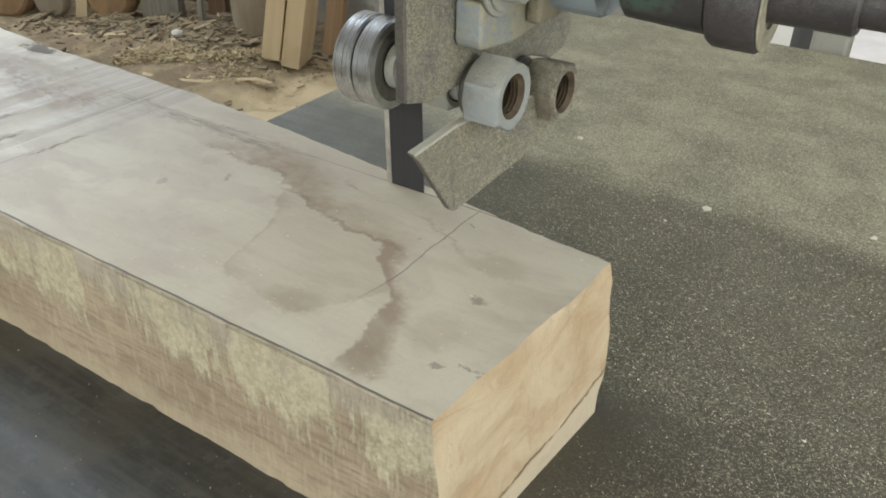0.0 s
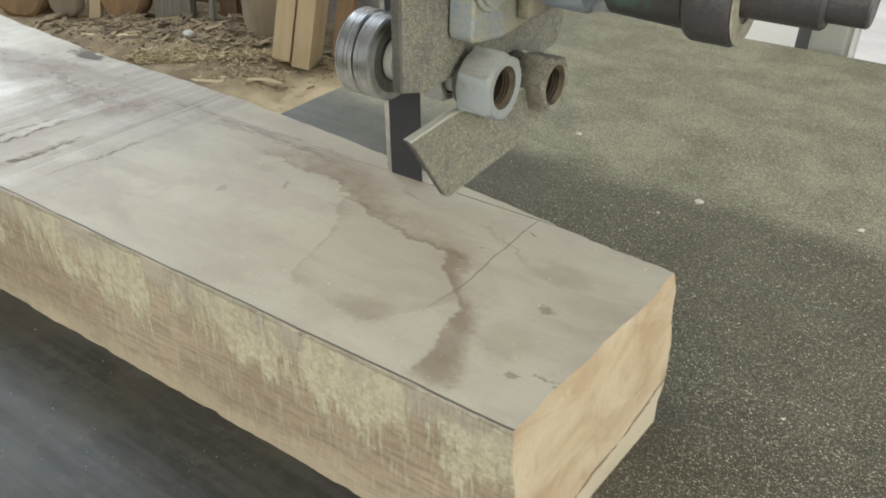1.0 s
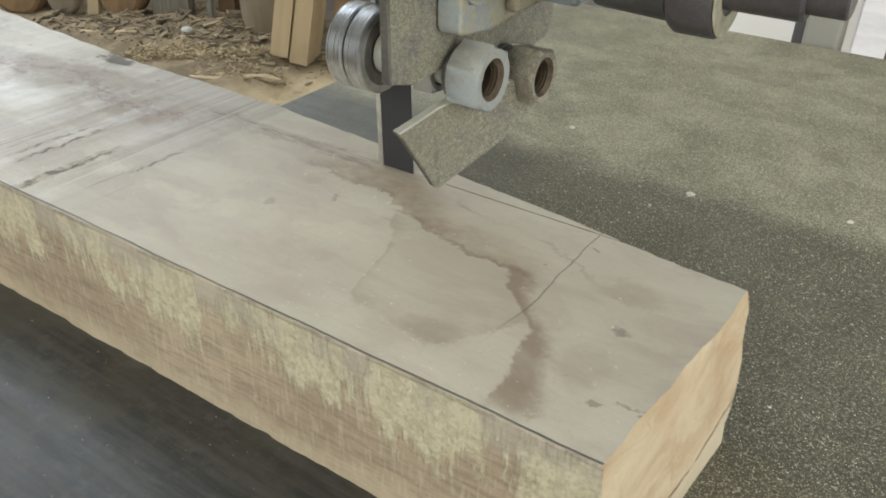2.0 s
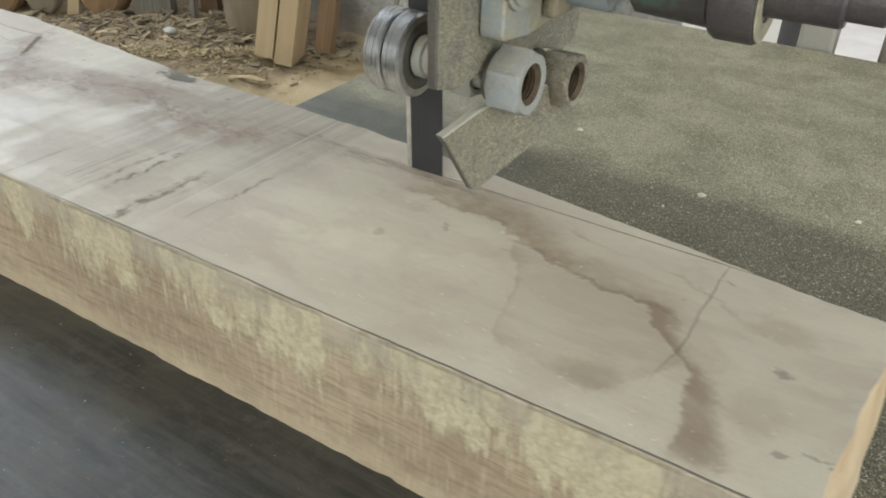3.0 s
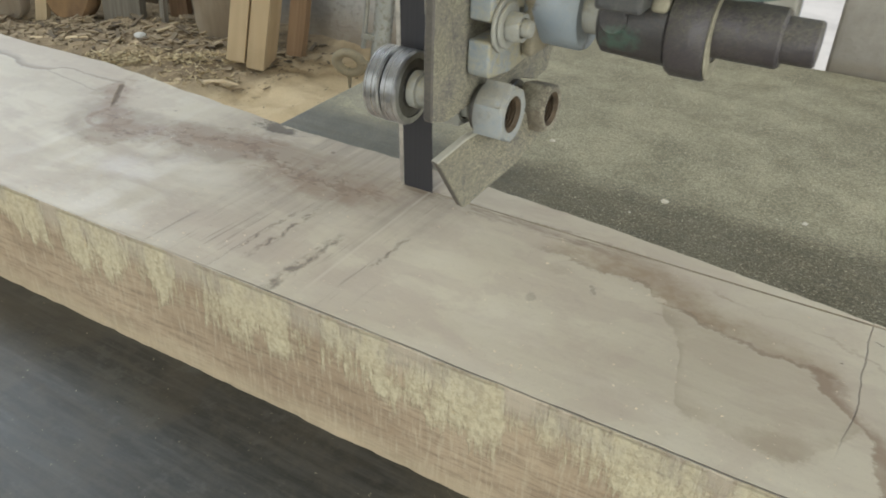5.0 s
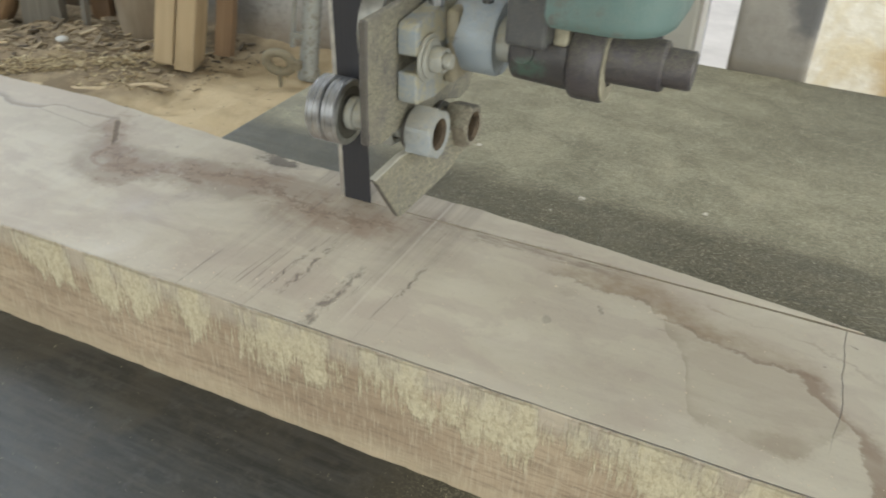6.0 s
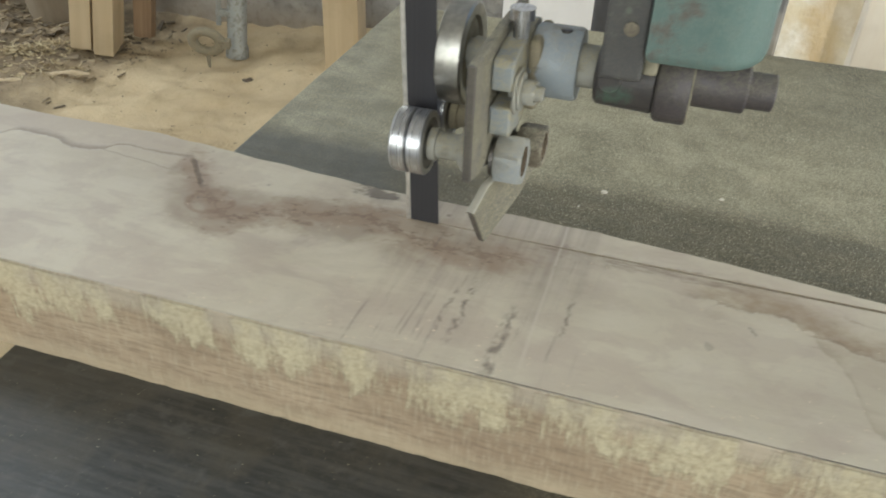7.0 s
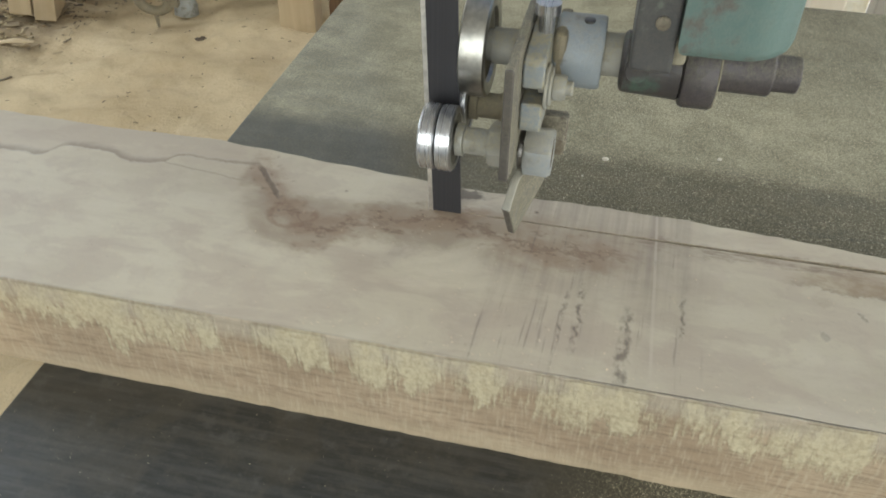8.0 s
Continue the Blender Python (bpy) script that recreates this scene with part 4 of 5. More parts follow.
def guide_arm():
    a = thing("guide_arm", "oily dark casting with a shaft and teal guide post", "machine arm")
    ay, az = 0.0085, 0.1870
    part("neck", turned([(0.0745, 0.012), (0.0865, 0.012)], (0, ay + 0.006, az), n=32), M_BOLT, a, smooth=True)
    part("shaft_housing", turned([(0.0855, 0.012), (0.0862, 0.0150), (0.088, 0.0168), (0.1175, 0.0180), (0.1182, 0.017)], (0, ay, az), n=56), M_CAST, a, "dark casting with a green rubbed patch", smooth=True)
    part("flange", turned([(0.1180, 0.0165), (0.1190, 0.0202), (0.121, 0.0214), (0.1350, 0.0214), (0.1362, 0.0206), (0.1364, 0.012)], (0, ay, az), n=56), M_SHAFT, a, smooth=True)
    part("dust_ring", turned(tube(0.0125, 0.0204, 0.1364, 0.1372, 0.0003), (0, ay, az), n=48), M_OLIVE, a, "ring of caked dust", smooth=True)
    part("shaft", turned([(0.1360, 0.0128), (0.1635, 0.0128), (0.1647, 0.0118), (0.1647, 0.0098), (0.1775, 0.0098), (0.1783, 0.0090), (0.1783, 0.002)], (0, ay - 0.001, az + 0.0028), n=48), M_SHAFT, a, smooth=True)
    part("boss", turned([(-0.0165, 0.0058), (-0.0158, 0.0066), (-0.004, 0.0068)], (0.0945, ay - 0.003, az + 0.003), "Y", 28), M_CAST, a, smooth=True)
    # clamp block beside the post
    k = part("clamp_block", block(0.0895, 0.1108, -0.024, 0.045, 0.197, 0.46, 0.0025, 3), M_BLOCK, a)
    # raised dark disc added in place of the dark pit in the block
    part("pit_disc", turned([(-0.0258, 0.0030), (-0.0254, 0.0036), (-0.0238, 0.0036)], (0.1025, 0, 0.2245), "Y", 18), M_NUT_BROWN, k, "dark brown disc standing in for a pit", smooth=True)
    part("caked_lump", block(0.1102, 0.1182, -0.011, 0.006, 0.196, 0.2125, 0.003, 3), M_OLIVE, a, "yellow lump of caked dust")
    bm = bmesh.new()
    outline = [(0.1112, 0.03), (0.1112, -0.0305), (0.125, -0.0305)]
    outline += [(0.139 + 0.0295 * math.sin(q), -0.001 - 0.0295 * math.cos(q)) for q in (math.pi / 2 * i / 14 for i in range(15))] + [(0.1685, 0.03)]
    rows = [[bm.verts.new((0.139 + (x - 0.139) * k, y * k, z)) for x, y in outline] for z, k in ((0.2105, 0.90), (0.2125, 0.965), (0.2165, 1.0), (0.55, 1.0))]
    for p, q in zip(rows, rows[1:]):
        for i in range(len(outline)):
            j = (i + 1) % len(outline)
            bm.faces.new((p[i], p[j], q[j], q[i]))
    bm.faces.new(rows[0])
    bm.faces.new(rows[-1])
    part("guide_post", bm, M_TEAL, a, "chipped teal painted post", smooth=True)
    return a


# ---- beam that is being cut ----

END = 0.099
KERF_END = -0.345
KERF = 0.0004


def far_edge(u):
    pts = [(-2.2, 0.046), (-1.2, 0.046), (-0.71, 0.045), (-0.61, 0.042), (-0.52, 0.045), (-0.43, 0.036), (-0.38, 0.032), (-0.32, 0.0262), (-0.26, 0.0272), (-0.18, 0.0245),
           (-0.1, 0.0175), (-0.04, 0.0105), (0.0, 0.0062), (0.038, 0.0010), (0.07, -0.004), (0.2, -0.011)]
    for (a, p), (b, q) in zip(pts, pts[1:]):
        if a <= u <= b:
            s = (u - a) / (b - a)
            return p + (q - p) * s
    return pts[-1][1]


def rough_far(u, h):
    return far_edge(u) + 0.0012 * noise.noise(Vector((u * 45, h * 40, 1))) + 0.0008 * noise.noise(Vector((u * 160, h * 120, 5)))


def strip_body(us, near, far, top=0.072, levels=5, chamfer=0.0008, far_chamfer=None):
    """A length of timber between two edge lines near(u, h) and far(u, h)."""
    bm = bmesh.new()
    cols = []
    n_top = 18
    for u in us:
        a = near(u, 1)
        b = max(far(u, 1), a + 0.00025)
        c = min(chamfer, (b - a) * 0.3)
        e = c if far_chamfer is None else min(far_chamfer, c)
        ring = []
        for i in range(levels):
            h = i / (levels - 1)
            ring.append((near(u, h), (top - chamfer) * h))
        ring += [(a + c, top)]
        ring += [(a + c + (b - a - c - e) * i / n_top, top ) for i in range(1, n_top)]
        ring += [(b - e, top)]
        for i in range(levels - 1, -1, -1):
            h = i / (levels - 1)
            ring.append((max(far(u, h), near(u, h) + 0.00025), (top - e) * h))
        cols.append([bm.verts.new((u, y, z)) for y, z in ring])
    m = len(cols[0])
    for p, q in zip(cols, cols[1:]):
        for i in range(m):
            j = (i + 1) % m
            f = bm.faces.new((p[i], p[j], q[j], q[i]))
            f.material_index = 1
            if levels <= i < levels + n_top:
                f.material_index = 0
    for c in (cols[0], cols[-1]):
        mid = bm.verts.new(sum((v.co for v in c), Vector()) / m)
        for i in range(m):
            bm.faces.new((c[i], c[(i + 1) % m], mid)).material_index = 2
    return bm


def spread(a, b, n):
    return [a + (b - a) * i / n for i in range(n + 1)]


def end_slant(bm, at):
    """The end cut, slightly out of square and wavy."""
    for v in bm.verts:
        s = min(1.0, max(0.0, (v.co.x - at) / 0.08 + 1))
        last = v.co.x > at - 1e-4
        v.co.x += s * (0.002 - 0.011 * (-v.co.y / 0.127) + 0.0065 * (1 - v.co.z / 0.072))
        if last:
            v.co.x += 0.0012 * noise.noise(Vector((0, v.co.y * 70, v.co.z * 60)))
            if v.co.z > 0.0719:
                # broken upper arris
                v.co.x -= 0.0024 * max(0, noise.noise(Vector((3, v.co.y * 55, 0))) + 0.25)


def near_edge(u, h):
    y = -0.127 + 0.0006 * noise.noise(Vector((u * 30, h * 20, 9))) + 0.0005 * noise.noise(Vector((u * 120, h * 90, 2)))
    return y + (0.0012 * max(0, noise.noise(Vector((u * 90, 0, 4)))) if h == 0 else 0)


def sawn_far(u, h):
    """The sawn face; near the end its foot is torn away."""
    s = min(1.0, max(0.0, (u - 0.0) / 0.09))
    tear = 0.0045 * s * (1 - h) + 0.007 * s * max(0.0, 1 - h / 0.22) * (1 + 0.7 * noise.noise(Vector((u * 60, h * 9, 8))))
    return min(-KERF, rough_far(u, h)) - tear


def timber_beam():
    b = thing("timber_beam", "pale planed wooden beam with brown water stains, being sawn", "wooden beam")
    us = spread(-1.45, KERF_END, 150)
    part("uncut_length", strip_body(us, near_edge, rough_far), [M_TOP, M_SIDE, M_END], b)
    us = spread(KERF_END, END, 120)
    bm = strip_body(us, near_edge, sawn_far, levels=10, chamfer=0.0006, far_chamfer=0.0001)
    end_slant(bm, END)
    part("sawn_length", bm, [M_TOP, M_SIDE, M_END], b)
    return b


def offcut():
    o = thing("offcut_strip", "thin tapering waney offcut beside the saw cut", "offcut")
    part("strip", strip_body(spread(KERF_END, 0.040, 110), lambda u, h: KERF, rough_far, chamfer=0.0001), [M_TOP, M_SIDE, M_END], o)
    return o


def standing_wood():
    """Wood in the line of the cut that the blade has not reached."""
    w = thing("uncut_web", "narrow line of wood not yet sawn", "wooden beam")
    part("web", strip_body(spread(-0.36, -0.0216, 60), lambda u, h: -KERF - 0.0001, lambda u, h: KERF + 0.0001, 0.07196, chamfer=0.00002), M_UNCUT, w)
    return w


# ---- timber and clutter by the wall ----


def plank(label, at, size, lean, material, group="timber leaning on the wall", wane=0.0, grooved=False):
    """An upright piece of sawn timber, footed at `at`."""
    p = thing("timber_offcut", label, "timber", group)
    w, d, h = size
    bm = bmesh.new()
    box(bm, -w / 2, w / 2, -d / 2, d / 2, 0, h)
    bmesh.ops.subdivide_edges(bm, edges=bm.edges, cuts=5, use_grid_fill=True)
    for v in bm.verts:
        q = v.co
        q.x += wane * (0.5 + 0.5 * math.sin(q.z * 9 + 1)) * (1 if q.x > 0 else -1) * (1 - q.z / h * 0.3)
        q += 0.004 * noise.noise_vector(q * 9 + Vector((at[0], at[1], 0)))
        if q.z < 0.01:
            q.z += 0.012 * noise.noise(q * 30)
    part("body", bm, material, p)
    if grooved:
        part("face_board", block(-w / 2 - 0.004, -0.004, -d / 2 - 0.022, -d / 2 - 0.0045, 0.012, h - 0.01, 0.003), material, p)
        part("face_board", block(0.004, w / 2 + 0.002, -d / 2 - 0.024, -d / 2 - 0.0045, 0.0, h - 0.005, 0.003), material, p)
    turn_about(p, pose(at[0], at[1], FLOOR - 0.012 + (at[2] if len(at) > 2 else 0), *lean))
    return p


def slab(label, at, size, lean, material, group="timber leaning on the wall"):
    """A waney slab with a rounded foot, footed at `at`."""
    p = thing("timber_slab", label, "timber", group)
    w, d, h = size
    n = 14
    outline = [(-w / 2 * math.cos(math.pi * i / n), 0.55 * w * (1 - math.sin(math.pi * i / n))) for i in range(n + 1)]
    outline += [(w * 0.52, h * 0.5), (w * 0.46, h), (-w * 0.44, h), (-w * 0.53, h * 0.55)]
    bm = bmesh.new()
    rows = []
    for y, q in ((-d / 2, 0.86), (-d * 0.4, 0.97), (-d * 0.1, 1.0), (d * 0.35, 0.97), (d / 2, 0.9)):
        row = []
        for x, z in outline:
            v = Vector((x * q, y, 0.5 * w + (z - 0.5 * w) * q if z < 0.6 * w else z))
            row.append(bm.verts.new(v + 0.008 * noise.noise_vector(v * 14 + Vector((at[0], at[1], 0)))))
        rows.append(row)
    for a, b in zip(rows, rows[1:]):
        for i in range(len(outline)):
            k = (i + 1) % len(outline)
            bm.faces.new((a[i], a[k], b[k], b[i]))
    bm.faces.new(rows[0])
    bm.faces.new(rows[-1])
    part("body", bm, material, p, smooth=True)
    turn_about(p, pose(at[0], at[1], FLOOR - 0.02, *lean))
    return p


def timber_row():
    plank("pale sawn block with two face boards, standing in sawdust", (-1.69, 1.67), (0.125, 0.12, 0.62), (-5, 9, 22), M_PALE, grooved=True)
    plank("reddish brown narrow board behind a pale block", (-1.61, 1.805), (0.06, 0.035, 0.6), (-6, 7, 10), M_REDDISH)
    slab("rounded grey brown slab leaning on the wall", (-1.935, 1.775), (0.16, 0.05, 0.5), (-9, -6, 20), M_ROUND)
    plank("grey weathered plank end standing upright", (-2.375, 1.73), (0.15, 0.05, 0.6), (-6, 0, 22), M_GREYWOOD)
    plank("dark brown board in the shade", (-2.16, 1.93), (0.11, 0.05, 0.6), (-4, 1, 8), M_OLD)
    plank("short brown board end in the shade", (-2.20, 1.85), (0.075, 0.03, 0.5), (-6, -3, 14), M_BROWN)
    plank("thin grey batten standing upright", (-2.165, 1.73), (0.022, 0.022, 0.55), (-6, -1, 0), M_GREYWOOD)
    slab("orange brown stump leaning on the wall", (-2.57, 1.65), (0.20, 0.10, 0.5), (-7, 4, 24), M_STUMP)
    plank("pale slat between two stumps", (-2.66, 1.58), (0.045, 0.03, 0.55), (-8, 7, 24), M_PALE)
    slab("grey brown slab with bark edges", (-2.76, 1.53), (0.13, 0.07, 0.55), (-6, -5, 28), M_ROUND)
    slab("old brown round offcut", (-2.90, 1.42), (0.21, 0.10, 0.42), (-12, 10, 28), M_STUMP)
    plank("dark board at the end of the row", (-3.05, 1.52), (0.2, 0.06, 0.6), (-7, 3, 24), M_OLD)
    plank("weathered board at the end of the row", (-3.25, 1.42), (0.15, 0.06, 0.6), (-7, 3, 20), M_GREYWOOD)
    plank("dark board behind the stumps", (-2.46, 1.95), (0.26, 0.05, 0.7), (-3, 0, 6), M_OLD)
    plank("pale square post standing in sawdust", (-0.845, 1.74), (0.105, 0.08, 0.7), (-1, 0, 6), M_PALE)
    plank("orange brown short block beside a post", (-0.745, 1.84), (0.07, 0.09, 0.12), (0, 0, 10), M_BROWN)


def pipe_and_clamp():
    p = thing("steel_leg", "worn grey steel leg standing in sawdust", "machine leg")
    part("tube", turned([(0, 0.036), (0.03, 0.036), (0.04, 0.031), (1.0, 0.029)], (0, 0, 0), "Z", 28), M_PIPE, p, smooth=True)
    part("rod", turned([(0.10, 0.008), (1.0, 0.008)], (-0.052, -0.02, 0), "Z", 14), M_PIPE, p, smooth=True)
    part("tie", block(-0.06, 0.0, -0.028, -0.004, 0.13, 0.15, 0.002), M_PIPE, p)
    turn_about(p, pose(-1.235, 1.76, FLOOR - 0.01, -4, 5, 10))
    c = thing("ring_clamp", "rusty ring clamp with a short spike foot", "clamp")
    bm = bmesh.new()
    n, m = 28, 12
    g = [[bm.verts.new(((0.044 + 0.017 * math.cos(b)) * math.cos(a), 0.014 * math.sin(b), (0.034 + 0.014 * math.cos(b)) * math.sin(a))) for b in (2 * math.pi * j / m for j in range(m))]
         for a in (2 * math.pi * i / n for i in range(n))]
    for i in range(n):
        for j in range(m):
            bm.faces.new((g[i][j], g[(i + 1) % n][j], g[(i + 1) % n][(j + 1) % m], g[i][(j + 1) % m]))
    part("ring", bm, M_WEB, c, smooth=True)
    part("spike", turned([(-0.09, 0.004), (-0.03, 0.009)], (0, 0, 0), "Z", 12), M_WEB, c, smooth=True)
    part("lug", block(0.036, 0.075, -0.012, 0.012, -0.012, 0.016, 0.003), M_WEB, c)
    turn_about(c, pose(-1.285, 1.675, FLOOR + 0.062, 8, 4, 12))


def beyond():
    """What stands past the saw, towards the bright yard."""
    w = thing("stained_panel", "whitewashed panel with rusty yellow stains", "panel")
    part("sheet", block(0.20, 0.62, 1.50, 1.54, FLOOR - 0.05, 0.9, 0.004), M_WHITEWASH, w)
    p = thing("cream_post", "cream coloured planed timber post", "post")
    part("post", block(0.425, 0.487, 1.16, 1.21, FLOOR - 0.05, 0.9, 0.004), M_CREAM_BRIGHT, p)
    b = thing("white_board", "broad white painted board standing beyond the table", "board")
    part("board", block(-0.34, 0.0, 1.62, 1.65, FLOOR - 0.03, 0.9, 0.004), M_SHEET, b)
    q = thing("grey_post", "pale grey post at the edge of the yard", "post")
    part("post", block(0.555, 0.64, 1.22, 1.27, FLOOR - 0.05, 0.9, 0.004), M_FRAME, q)
    d = thing("dark_pipe", "dark blue pipe near the yard", "pipe")
    part("pipe_body", turned([(FLOOR - 0.05, 0.035), (-0.1, 0.035), (-0.095, 0.03)], (-0.04, 1.35, 0), "Z", 24), M_STAIN, d, smooth=True)


def shavings_heap():
    """Curled pale shavings heaped on the litter."""
    rng = random.Random(8)
    verts, faces = [], []
    for cx, cy, rx, ry, top, count in ((-2.03, 1.36, 0.12, 0.05, 0.040, 300), (-1.80, 1.54, 0.11, 0.06, 0.022, 240), (-1.93, 1.46, 0.15, 0.08, 0.012, 200), (-1.72, 1.42, 0.14, 0.08, 0.006, 120)):
        for _ in range(count):
            a, q = rng.random() * 6.283, math.sqrt(rng.random())
            dx, dy = rx * q * math.cos(a), ry * q * math.sin(a)
            x, y = cx + dx * 0.85 - dy * 0.53, cy + dx * 0.53 + dy * 0.85
            z = mound(x, y) + top * (1 - q * q) * rng.random()
            r, w, turn, bend = rng.uniform(0.006, 0.030) * rng.choice((0.5, 1.0, 1.0)), rng.uniform(0.0015, 0.006), rng.random() * 6.283, rng.uniform(0.3, 1.9)
            tilt = rng.uniform(-0.6, 0.6)
            k = len(verts)
            n = 7
            for i in range(n + 1):
                b = bend * (i / n - 0.5)
                px, pz = r * math.sin(b), r * (1 - math.cos(b)) * rng.choice((0.9, 1.0))
                for side in (-w / 2, w / 2):
                    for lift in (0.0, 0.0007):
                        lx, ly, lz = px, side, pz + lift + side * tilt
                        verts.append((x + lx * math.cos(turn) - ly * math.sin(turn), y + lx * math.sin(turn) + ly * math.cos(turn), z + lz + abs(tilt) * w * 0.5))
            for i in range(n):
                o = k + 4 * i
                faces.extend(([o, o + 2, o + 6, o + 4], [o + 1, o + 5, o + 7, o + 3], [o, o + 4, o + 5, o + 1], [o + 2, o + 3, o + 7, o + 6]))
    me = bpy.data.meshes.new("shavings_heap")
    me.from_pydata(verts, [], faces)
    k = Mat("shavings")
    isl = k.t.nodes.new("ShaderNodeNewGeometry").outputs["Random Per Island"]
    me.materials.append(k.done(k.mix(isl, (0.34, 0.25, 0.13), (0.60, 0.50, 0.31)), 0.9))
    tagged(new("shavings_heap", me), "heap of curled pale yellow shavings on litter", "wood shavings", kind="stuff")


def floor_litter():
    rng = random.Random(4)
    verts, faces = [], []

    def sliver(x, y, l, w, t, a, tilt):
        c, s = math.cos(a), math.sin(a)
        z0 = mound(x, y) - 0.001
        k = len(verts)
        for dx, dy, dz in ((-l, -w, 0), (l, -w * 0.7, l * tilt), (l, w * 0.8, l * tilt), (-l, w, 0)):
            for tz in (0, t):
                verts.append((x + c * dx - s * dy, y + s * dx + c * dy, z0 + dz + tz))
        for f in ((0, 2, 4, 6), (1, 7, 5, 3), (0, 1, 3, 2), (2, 3, 5, 4), (4, 5, 7, 6), (6, 7, 1, 0)):
            faces.append([k + i for i in f])
    for _ in range(2600):
        x = -1.5 - abs(rng.gauss(0, 0.7))
        y = rng.triangular(1.2, 1.98, 1.85) - 0.10 * (x + 1.5)
        big = rng.random() ** 9
        sliver(x, min(y, 1.98), 0.0025 + 0.020 * big, 0.0012 + 0.0045 * big, 0.0006 + 0.0018 * big, rng.random() * 6.3, rng.uniform(-0.35, 0.35))
    for _ in range(500):
        sliver(rng.uniform(-2.4, -0.4), rng.uniform(0.5, 1.95), rng.uniform(0.002, 0.007), rng.uniform(0.001, 0.003), 0.001, rng.random() * 6.3, 0.2)
    # coarser chunks and sticks at the foot of the timber
    for _ in range(1500):
        x = rng.uniform(-2.75, -1.62)
        y = 1.53 + 0.32 * (x + 2.4) + rng.gauss(0.02, 0.11)
        l = 0.004 + 0.030 * rng.random() ** 6
        sliver(x, min(y, 1.98), l, l * rng.uniform(0.12, 0.5), rng.uniform(0.001, 0.006), rng.random() * 6.3, rng.uniform(-0.1, 0.6))
    me = bpy.data.meshes.new("wood_litter")
    me.from_pydata(verts, [], faces)
    k = Mat("litter")
    isl = k.t.nodes.new("ShaderNodeNewGeometry").outputs["Random Per Island"]
    me.materials.append(k.done(k.mix(k.step(k.noise(30, 3), 0.35, 0.65), k.mix(isl, (0.10, 0.075, 0.048), (0.36, 0.275, 0.17)), k.mix(isl, (0.08, 0.06, 0.042), (0.42, 0.33, 0.20))), 0.9))
    tagged(new("wood_litter", me), "chips, bark and shavings strewn on sawdust", "wood chips", kind="stuff")
    shavings_heap()
    for x, y, l, a in ((-1.80, 1.33, 0.16, 0.3), (-1.66, 1.42, 0.10, 0.5), (-2.1, 1.5, 0.07, 1.2), (-1.13, 1.62, 0.055, -0.35), (-1.95, 1.25, 0.12, 0.1), (-2.35, 1.45, 0.13, 0.6)):
        t = thing("bark_piece", "curled pale strip of bark on sawdust", "bark", "bark pieces on the floor")
        bm = bmesh.new()
        rows = []
        for i in range(9):
            s = i / 8 - 0.5
            r = 0.013 * (1 - 1.6 * s * s) * (1 + 0.3 * math.sin(17 * s + x * 40))
            rows.append([bm.verts.new((s * l * 2, r * math.cos(b), r * math.sin(b) * 0.5 + 0.005 * math.sin(9 * s))) for b in (math.pi * j / 7 for j in range(8))]
                        + [bm.verts.new((s * l * 2, 0.8 * r * math.cos(b), 0.8 * r * math.sin(b) * 0.5 + 0.005 * math.sin(9 * s))) for b in (math.pi * (7 - j) / 7 for j in range(8))])
        for p, q in zip(rows, rows[1:]):
            for i in range(16):
                bm.faces.new((p[i], p[(i + 1) % 16], q[(i + 1) % 16], q[i]))
        bm.faces.new(rows[0])
        bm.faces.new(rows[-1])
        part("strip", bm, M_PALE if l > 0.06 else M_OLD, t, smooth=True)
        turn_about(t, pose(x, y, mound(x, y) - 0.002, 0, 0, math.degrees(a)))
    w = thing("white_stone", "small pale stone lying in litter", "stone")
    bm = bmesh.new()
    bmesh.ops.create_icosphere(bm, subdivisions=2, radius=0.02)
    for v in bm.verts:
        v.co *= 1 + 0.25 * noise.noise(v.co * 60)
        v.co.z *= 0.6
    part("stone", bm, M_CONCRETE, w)
    w.location = (-2.13, 1.58, mound(-2.13, 1.58) + 0.008)


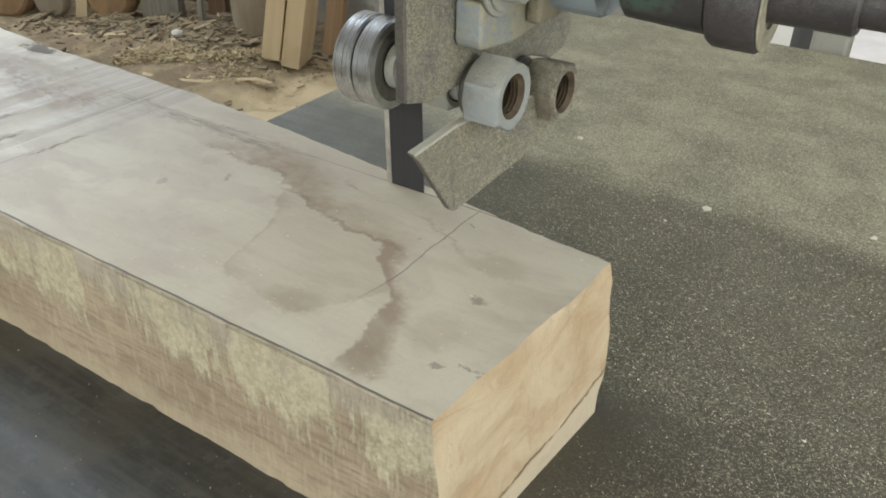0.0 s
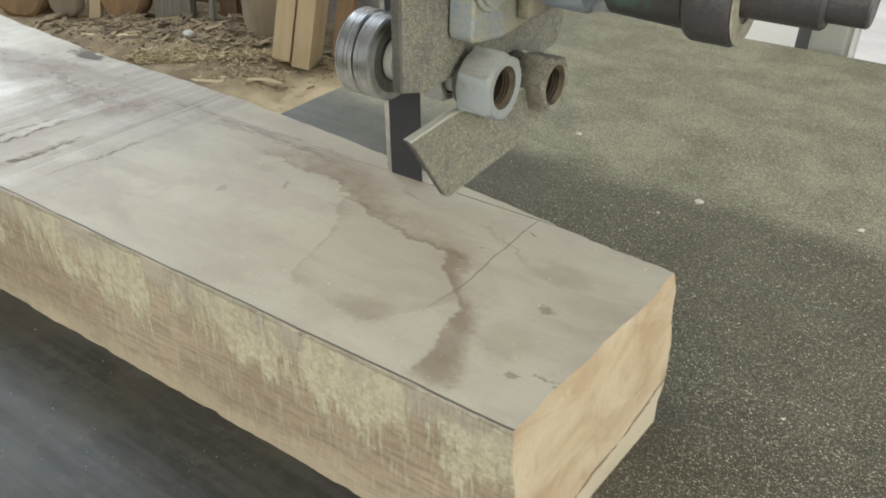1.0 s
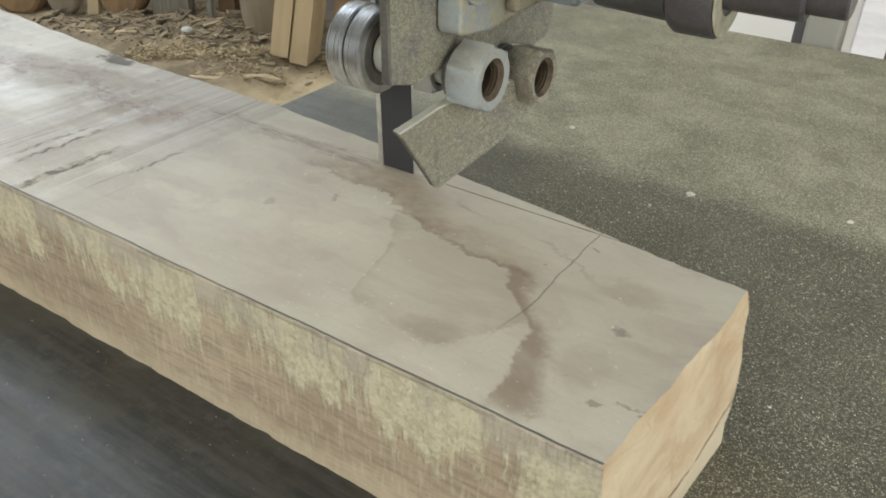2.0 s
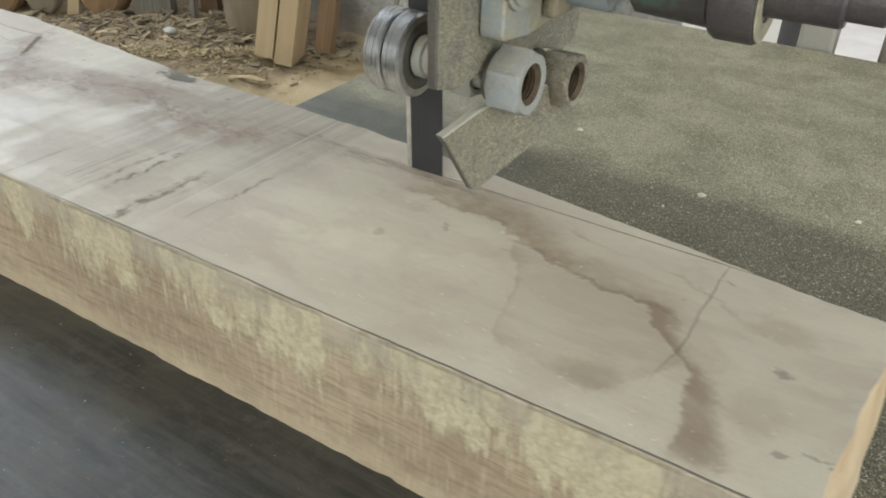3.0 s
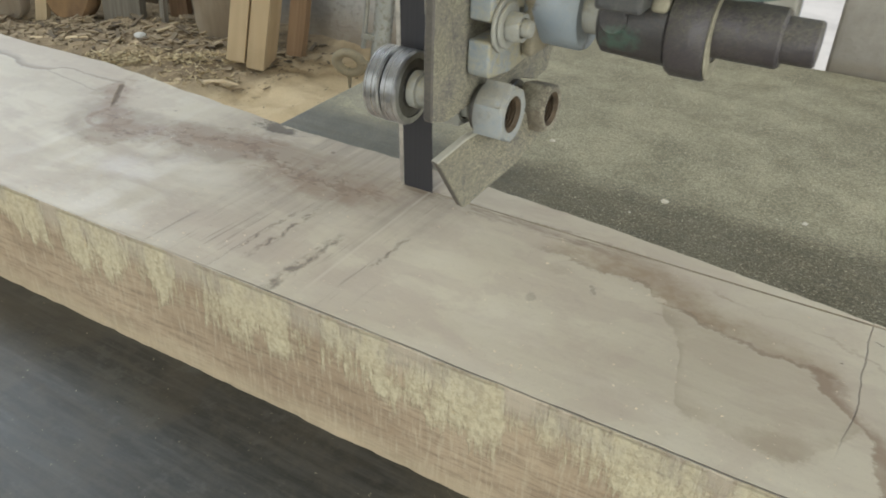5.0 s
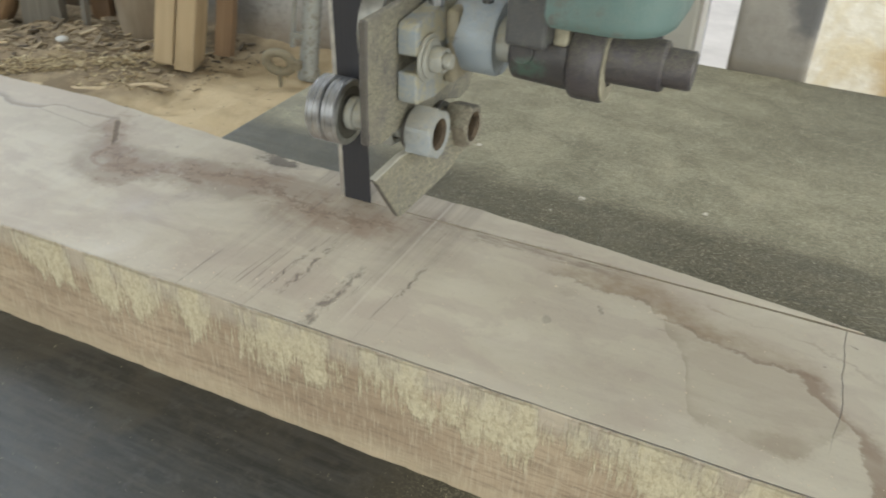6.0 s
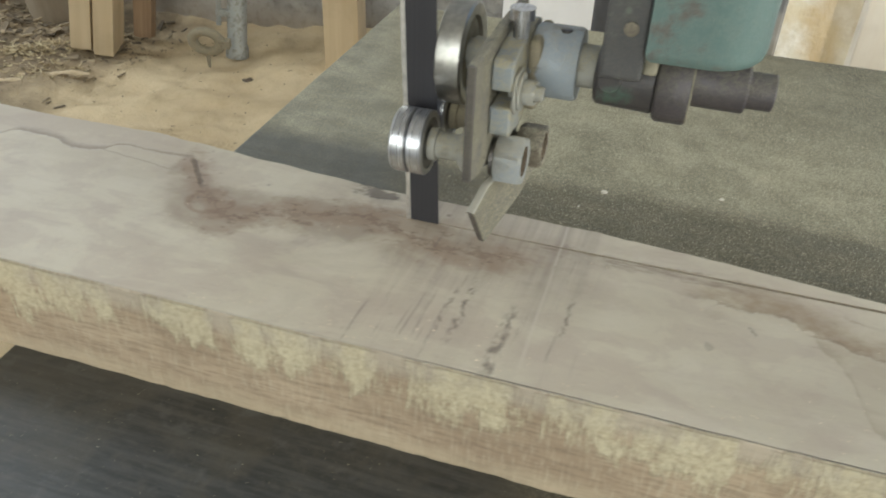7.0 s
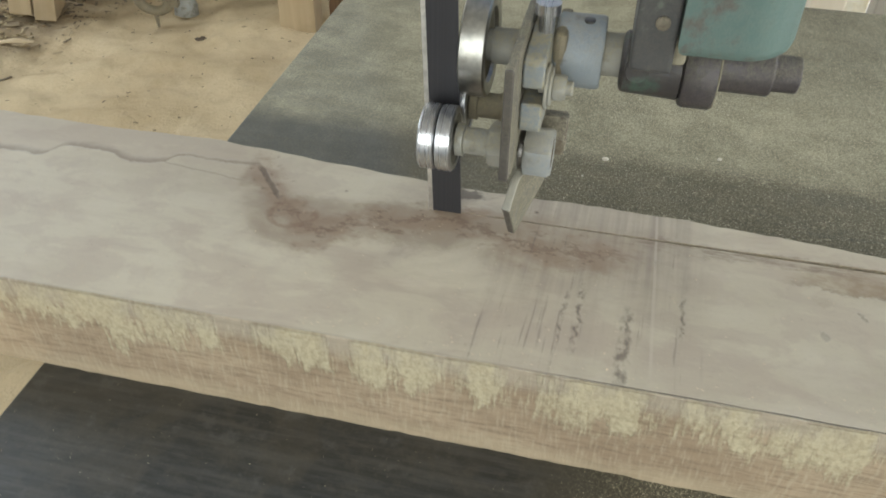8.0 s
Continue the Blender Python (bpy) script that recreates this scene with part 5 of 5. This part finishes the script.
def table_dust():
    """Loose grains on the far side of the table, and on its near side a few."""
    rng = random.Random(11)
    verts, faces = [], []

    def grain(x, y, r):
        k = len(verts)
        a = rng.random() * 6.3
        for i in range(3):
            b = a + i * 2.1 + rng.uniform(-0.3, 0.3)
            verts.append((x + r * math.cos(b) * rng.uniform(0.6, 1.5), y + r * math.sin(b), 0.0001))
        verts.append((x + rng.uniform(-r, r) * 0.3, y, r * rng.uniform(0.5, 1.1)))
        faces.extend(([k, k + 1, k + 3], [k + 1, k + 2, k + 3], [k + 2, k, k + 3]))
    for _ in range(42000):
        x, y = rng.uniform(-0.05, 0.62), rng.uniform(0.0, 0.45)
        if y < 0.03 and x < 0.09:
            continue
        keep = 0.75 if y > 0.2 else 0.55
        if x + 0.25 * y < 0.03:
            keep *= 0.3
        if rng.random() < keep:
            grain(x, y, abs(rng.gauss(0.00022, 0.00018)) + 0.00010)
    for _ in range(11000):
        x, y = rng.uniform(0.06, 0.40), rng.uniform(-0.25, 0.02)
        if rng.random() < min(1, max(0, (x - 0.25 * y - 0.10) / 0.08)):
            grain(x, y, abs(rng.gauss(0.00018, 0.00014)) + 0.00008)
    for _ in range(520):
        grain(rng.uniform(-0.24, 0.2), rng.uniform(-0.36, -0.13), abs(rng.gauss(0.00016, 0.00012)) + 0.0001)
    me = bpy.data.meshes.new("sawdust_grains")
    me.from_pydata(verts, [], faces)
    k = Mat("dust_grains")
    isl = k.t.nodes.new("ShaderNodeNewGeometry").outputs["Random Per Island"]
    me.materials.append(k.done(k.mix(isl, (0.36, 0.32, 0.23), (0.76, 0.70, 0.54)), 0.9))
    tagged(new("sawdust_grains", me), "fine pale sawdust grains scattered on dark steel", "sawdust", kind="stuff")
    for x, y, r in ((0.088, 0.2, 0.0028), (-0.028, 0.255, 0.0026), (0.186, 0.224, 0.0019), (0.071, 0.170, 0.0010)):
        c = thing("wood_chip", "small pale wood chip lying on the table", "wood chip", "chips on the table")
        bm = bmesh.new()
        bmesh.ops.create_icosphere(bm, subdivisions=2, radius=r)
        for v in bm.verts:
            v.co += 0.45 * r * noise.noise_vector(v.co / r * 0.9 + Vector((x * 90, y * 90, 0)))
            v.co.z = max(v.co.z * 0.55, -0.3 * r)
        part("chip", bm, M_CHIP, c)
        c.location = (x, y, 0.3 * r)


def beam_crumbs(beam):
    """Crumbs and dust that ride on the beam."""
    rng = random.Random(21)
    verts, faces = [], []
    for _ in range(900):
        u, v = rng.uniform(-0.75, 0.09), rng.uniform(-0.125, -0.004)
        if rng.random() < 0.4:
            v = -0.122 + abs(rng.gauss(0, 0.012))
        v = min(v, far_edge(u) - 0.004)
        r = abs(rng.gauss(0.00022, 0.00016)) + 0.00008
        k = len(verts)
        a = rng.random() * 6.3
        for i in range(3):
            b = a + i * 2.1
            verts.append((u + r * math.cos(b) * 1.4, v + r * math.sin(b), 0.07195))
        verts.append((u, v, 0.072 + r * 0.8))
        faces.extend(([k, k + 1, k + 3], [k + 1, k + 2, k + 3], [k + 2, k, k + 3]))
    me = bpy.data.meshes.new("crumbs")
    me.from_pydata(verts, [], faces)
    me.materials.append(M_CREAM)
    ob = new("crumbs", me)
    ob.parent = beam
    tagged(ob, "pale crumbs of sawdust", kind="stuff")


setting()
saw_table()
saw_frame()
blade()
blade_guide()
guide_arm()
BEAM = timber_beam()
OFFCUT = offcut()
standing_wood()
timber_row()
pipe_and_clamp()
beyond()
floor_litter()
table_dust()
beam_crumbs(BEAM)


def motions():
    walk(BEAM, [(t, pose(s, d, 0)) for t, s, d, a in FEED])
    walk(OFFCUT, [(t, pose(s, d + s * math.sin(radians(a)), 0, 0, 0, a)) for t, s, d, a in FEED])


motions()
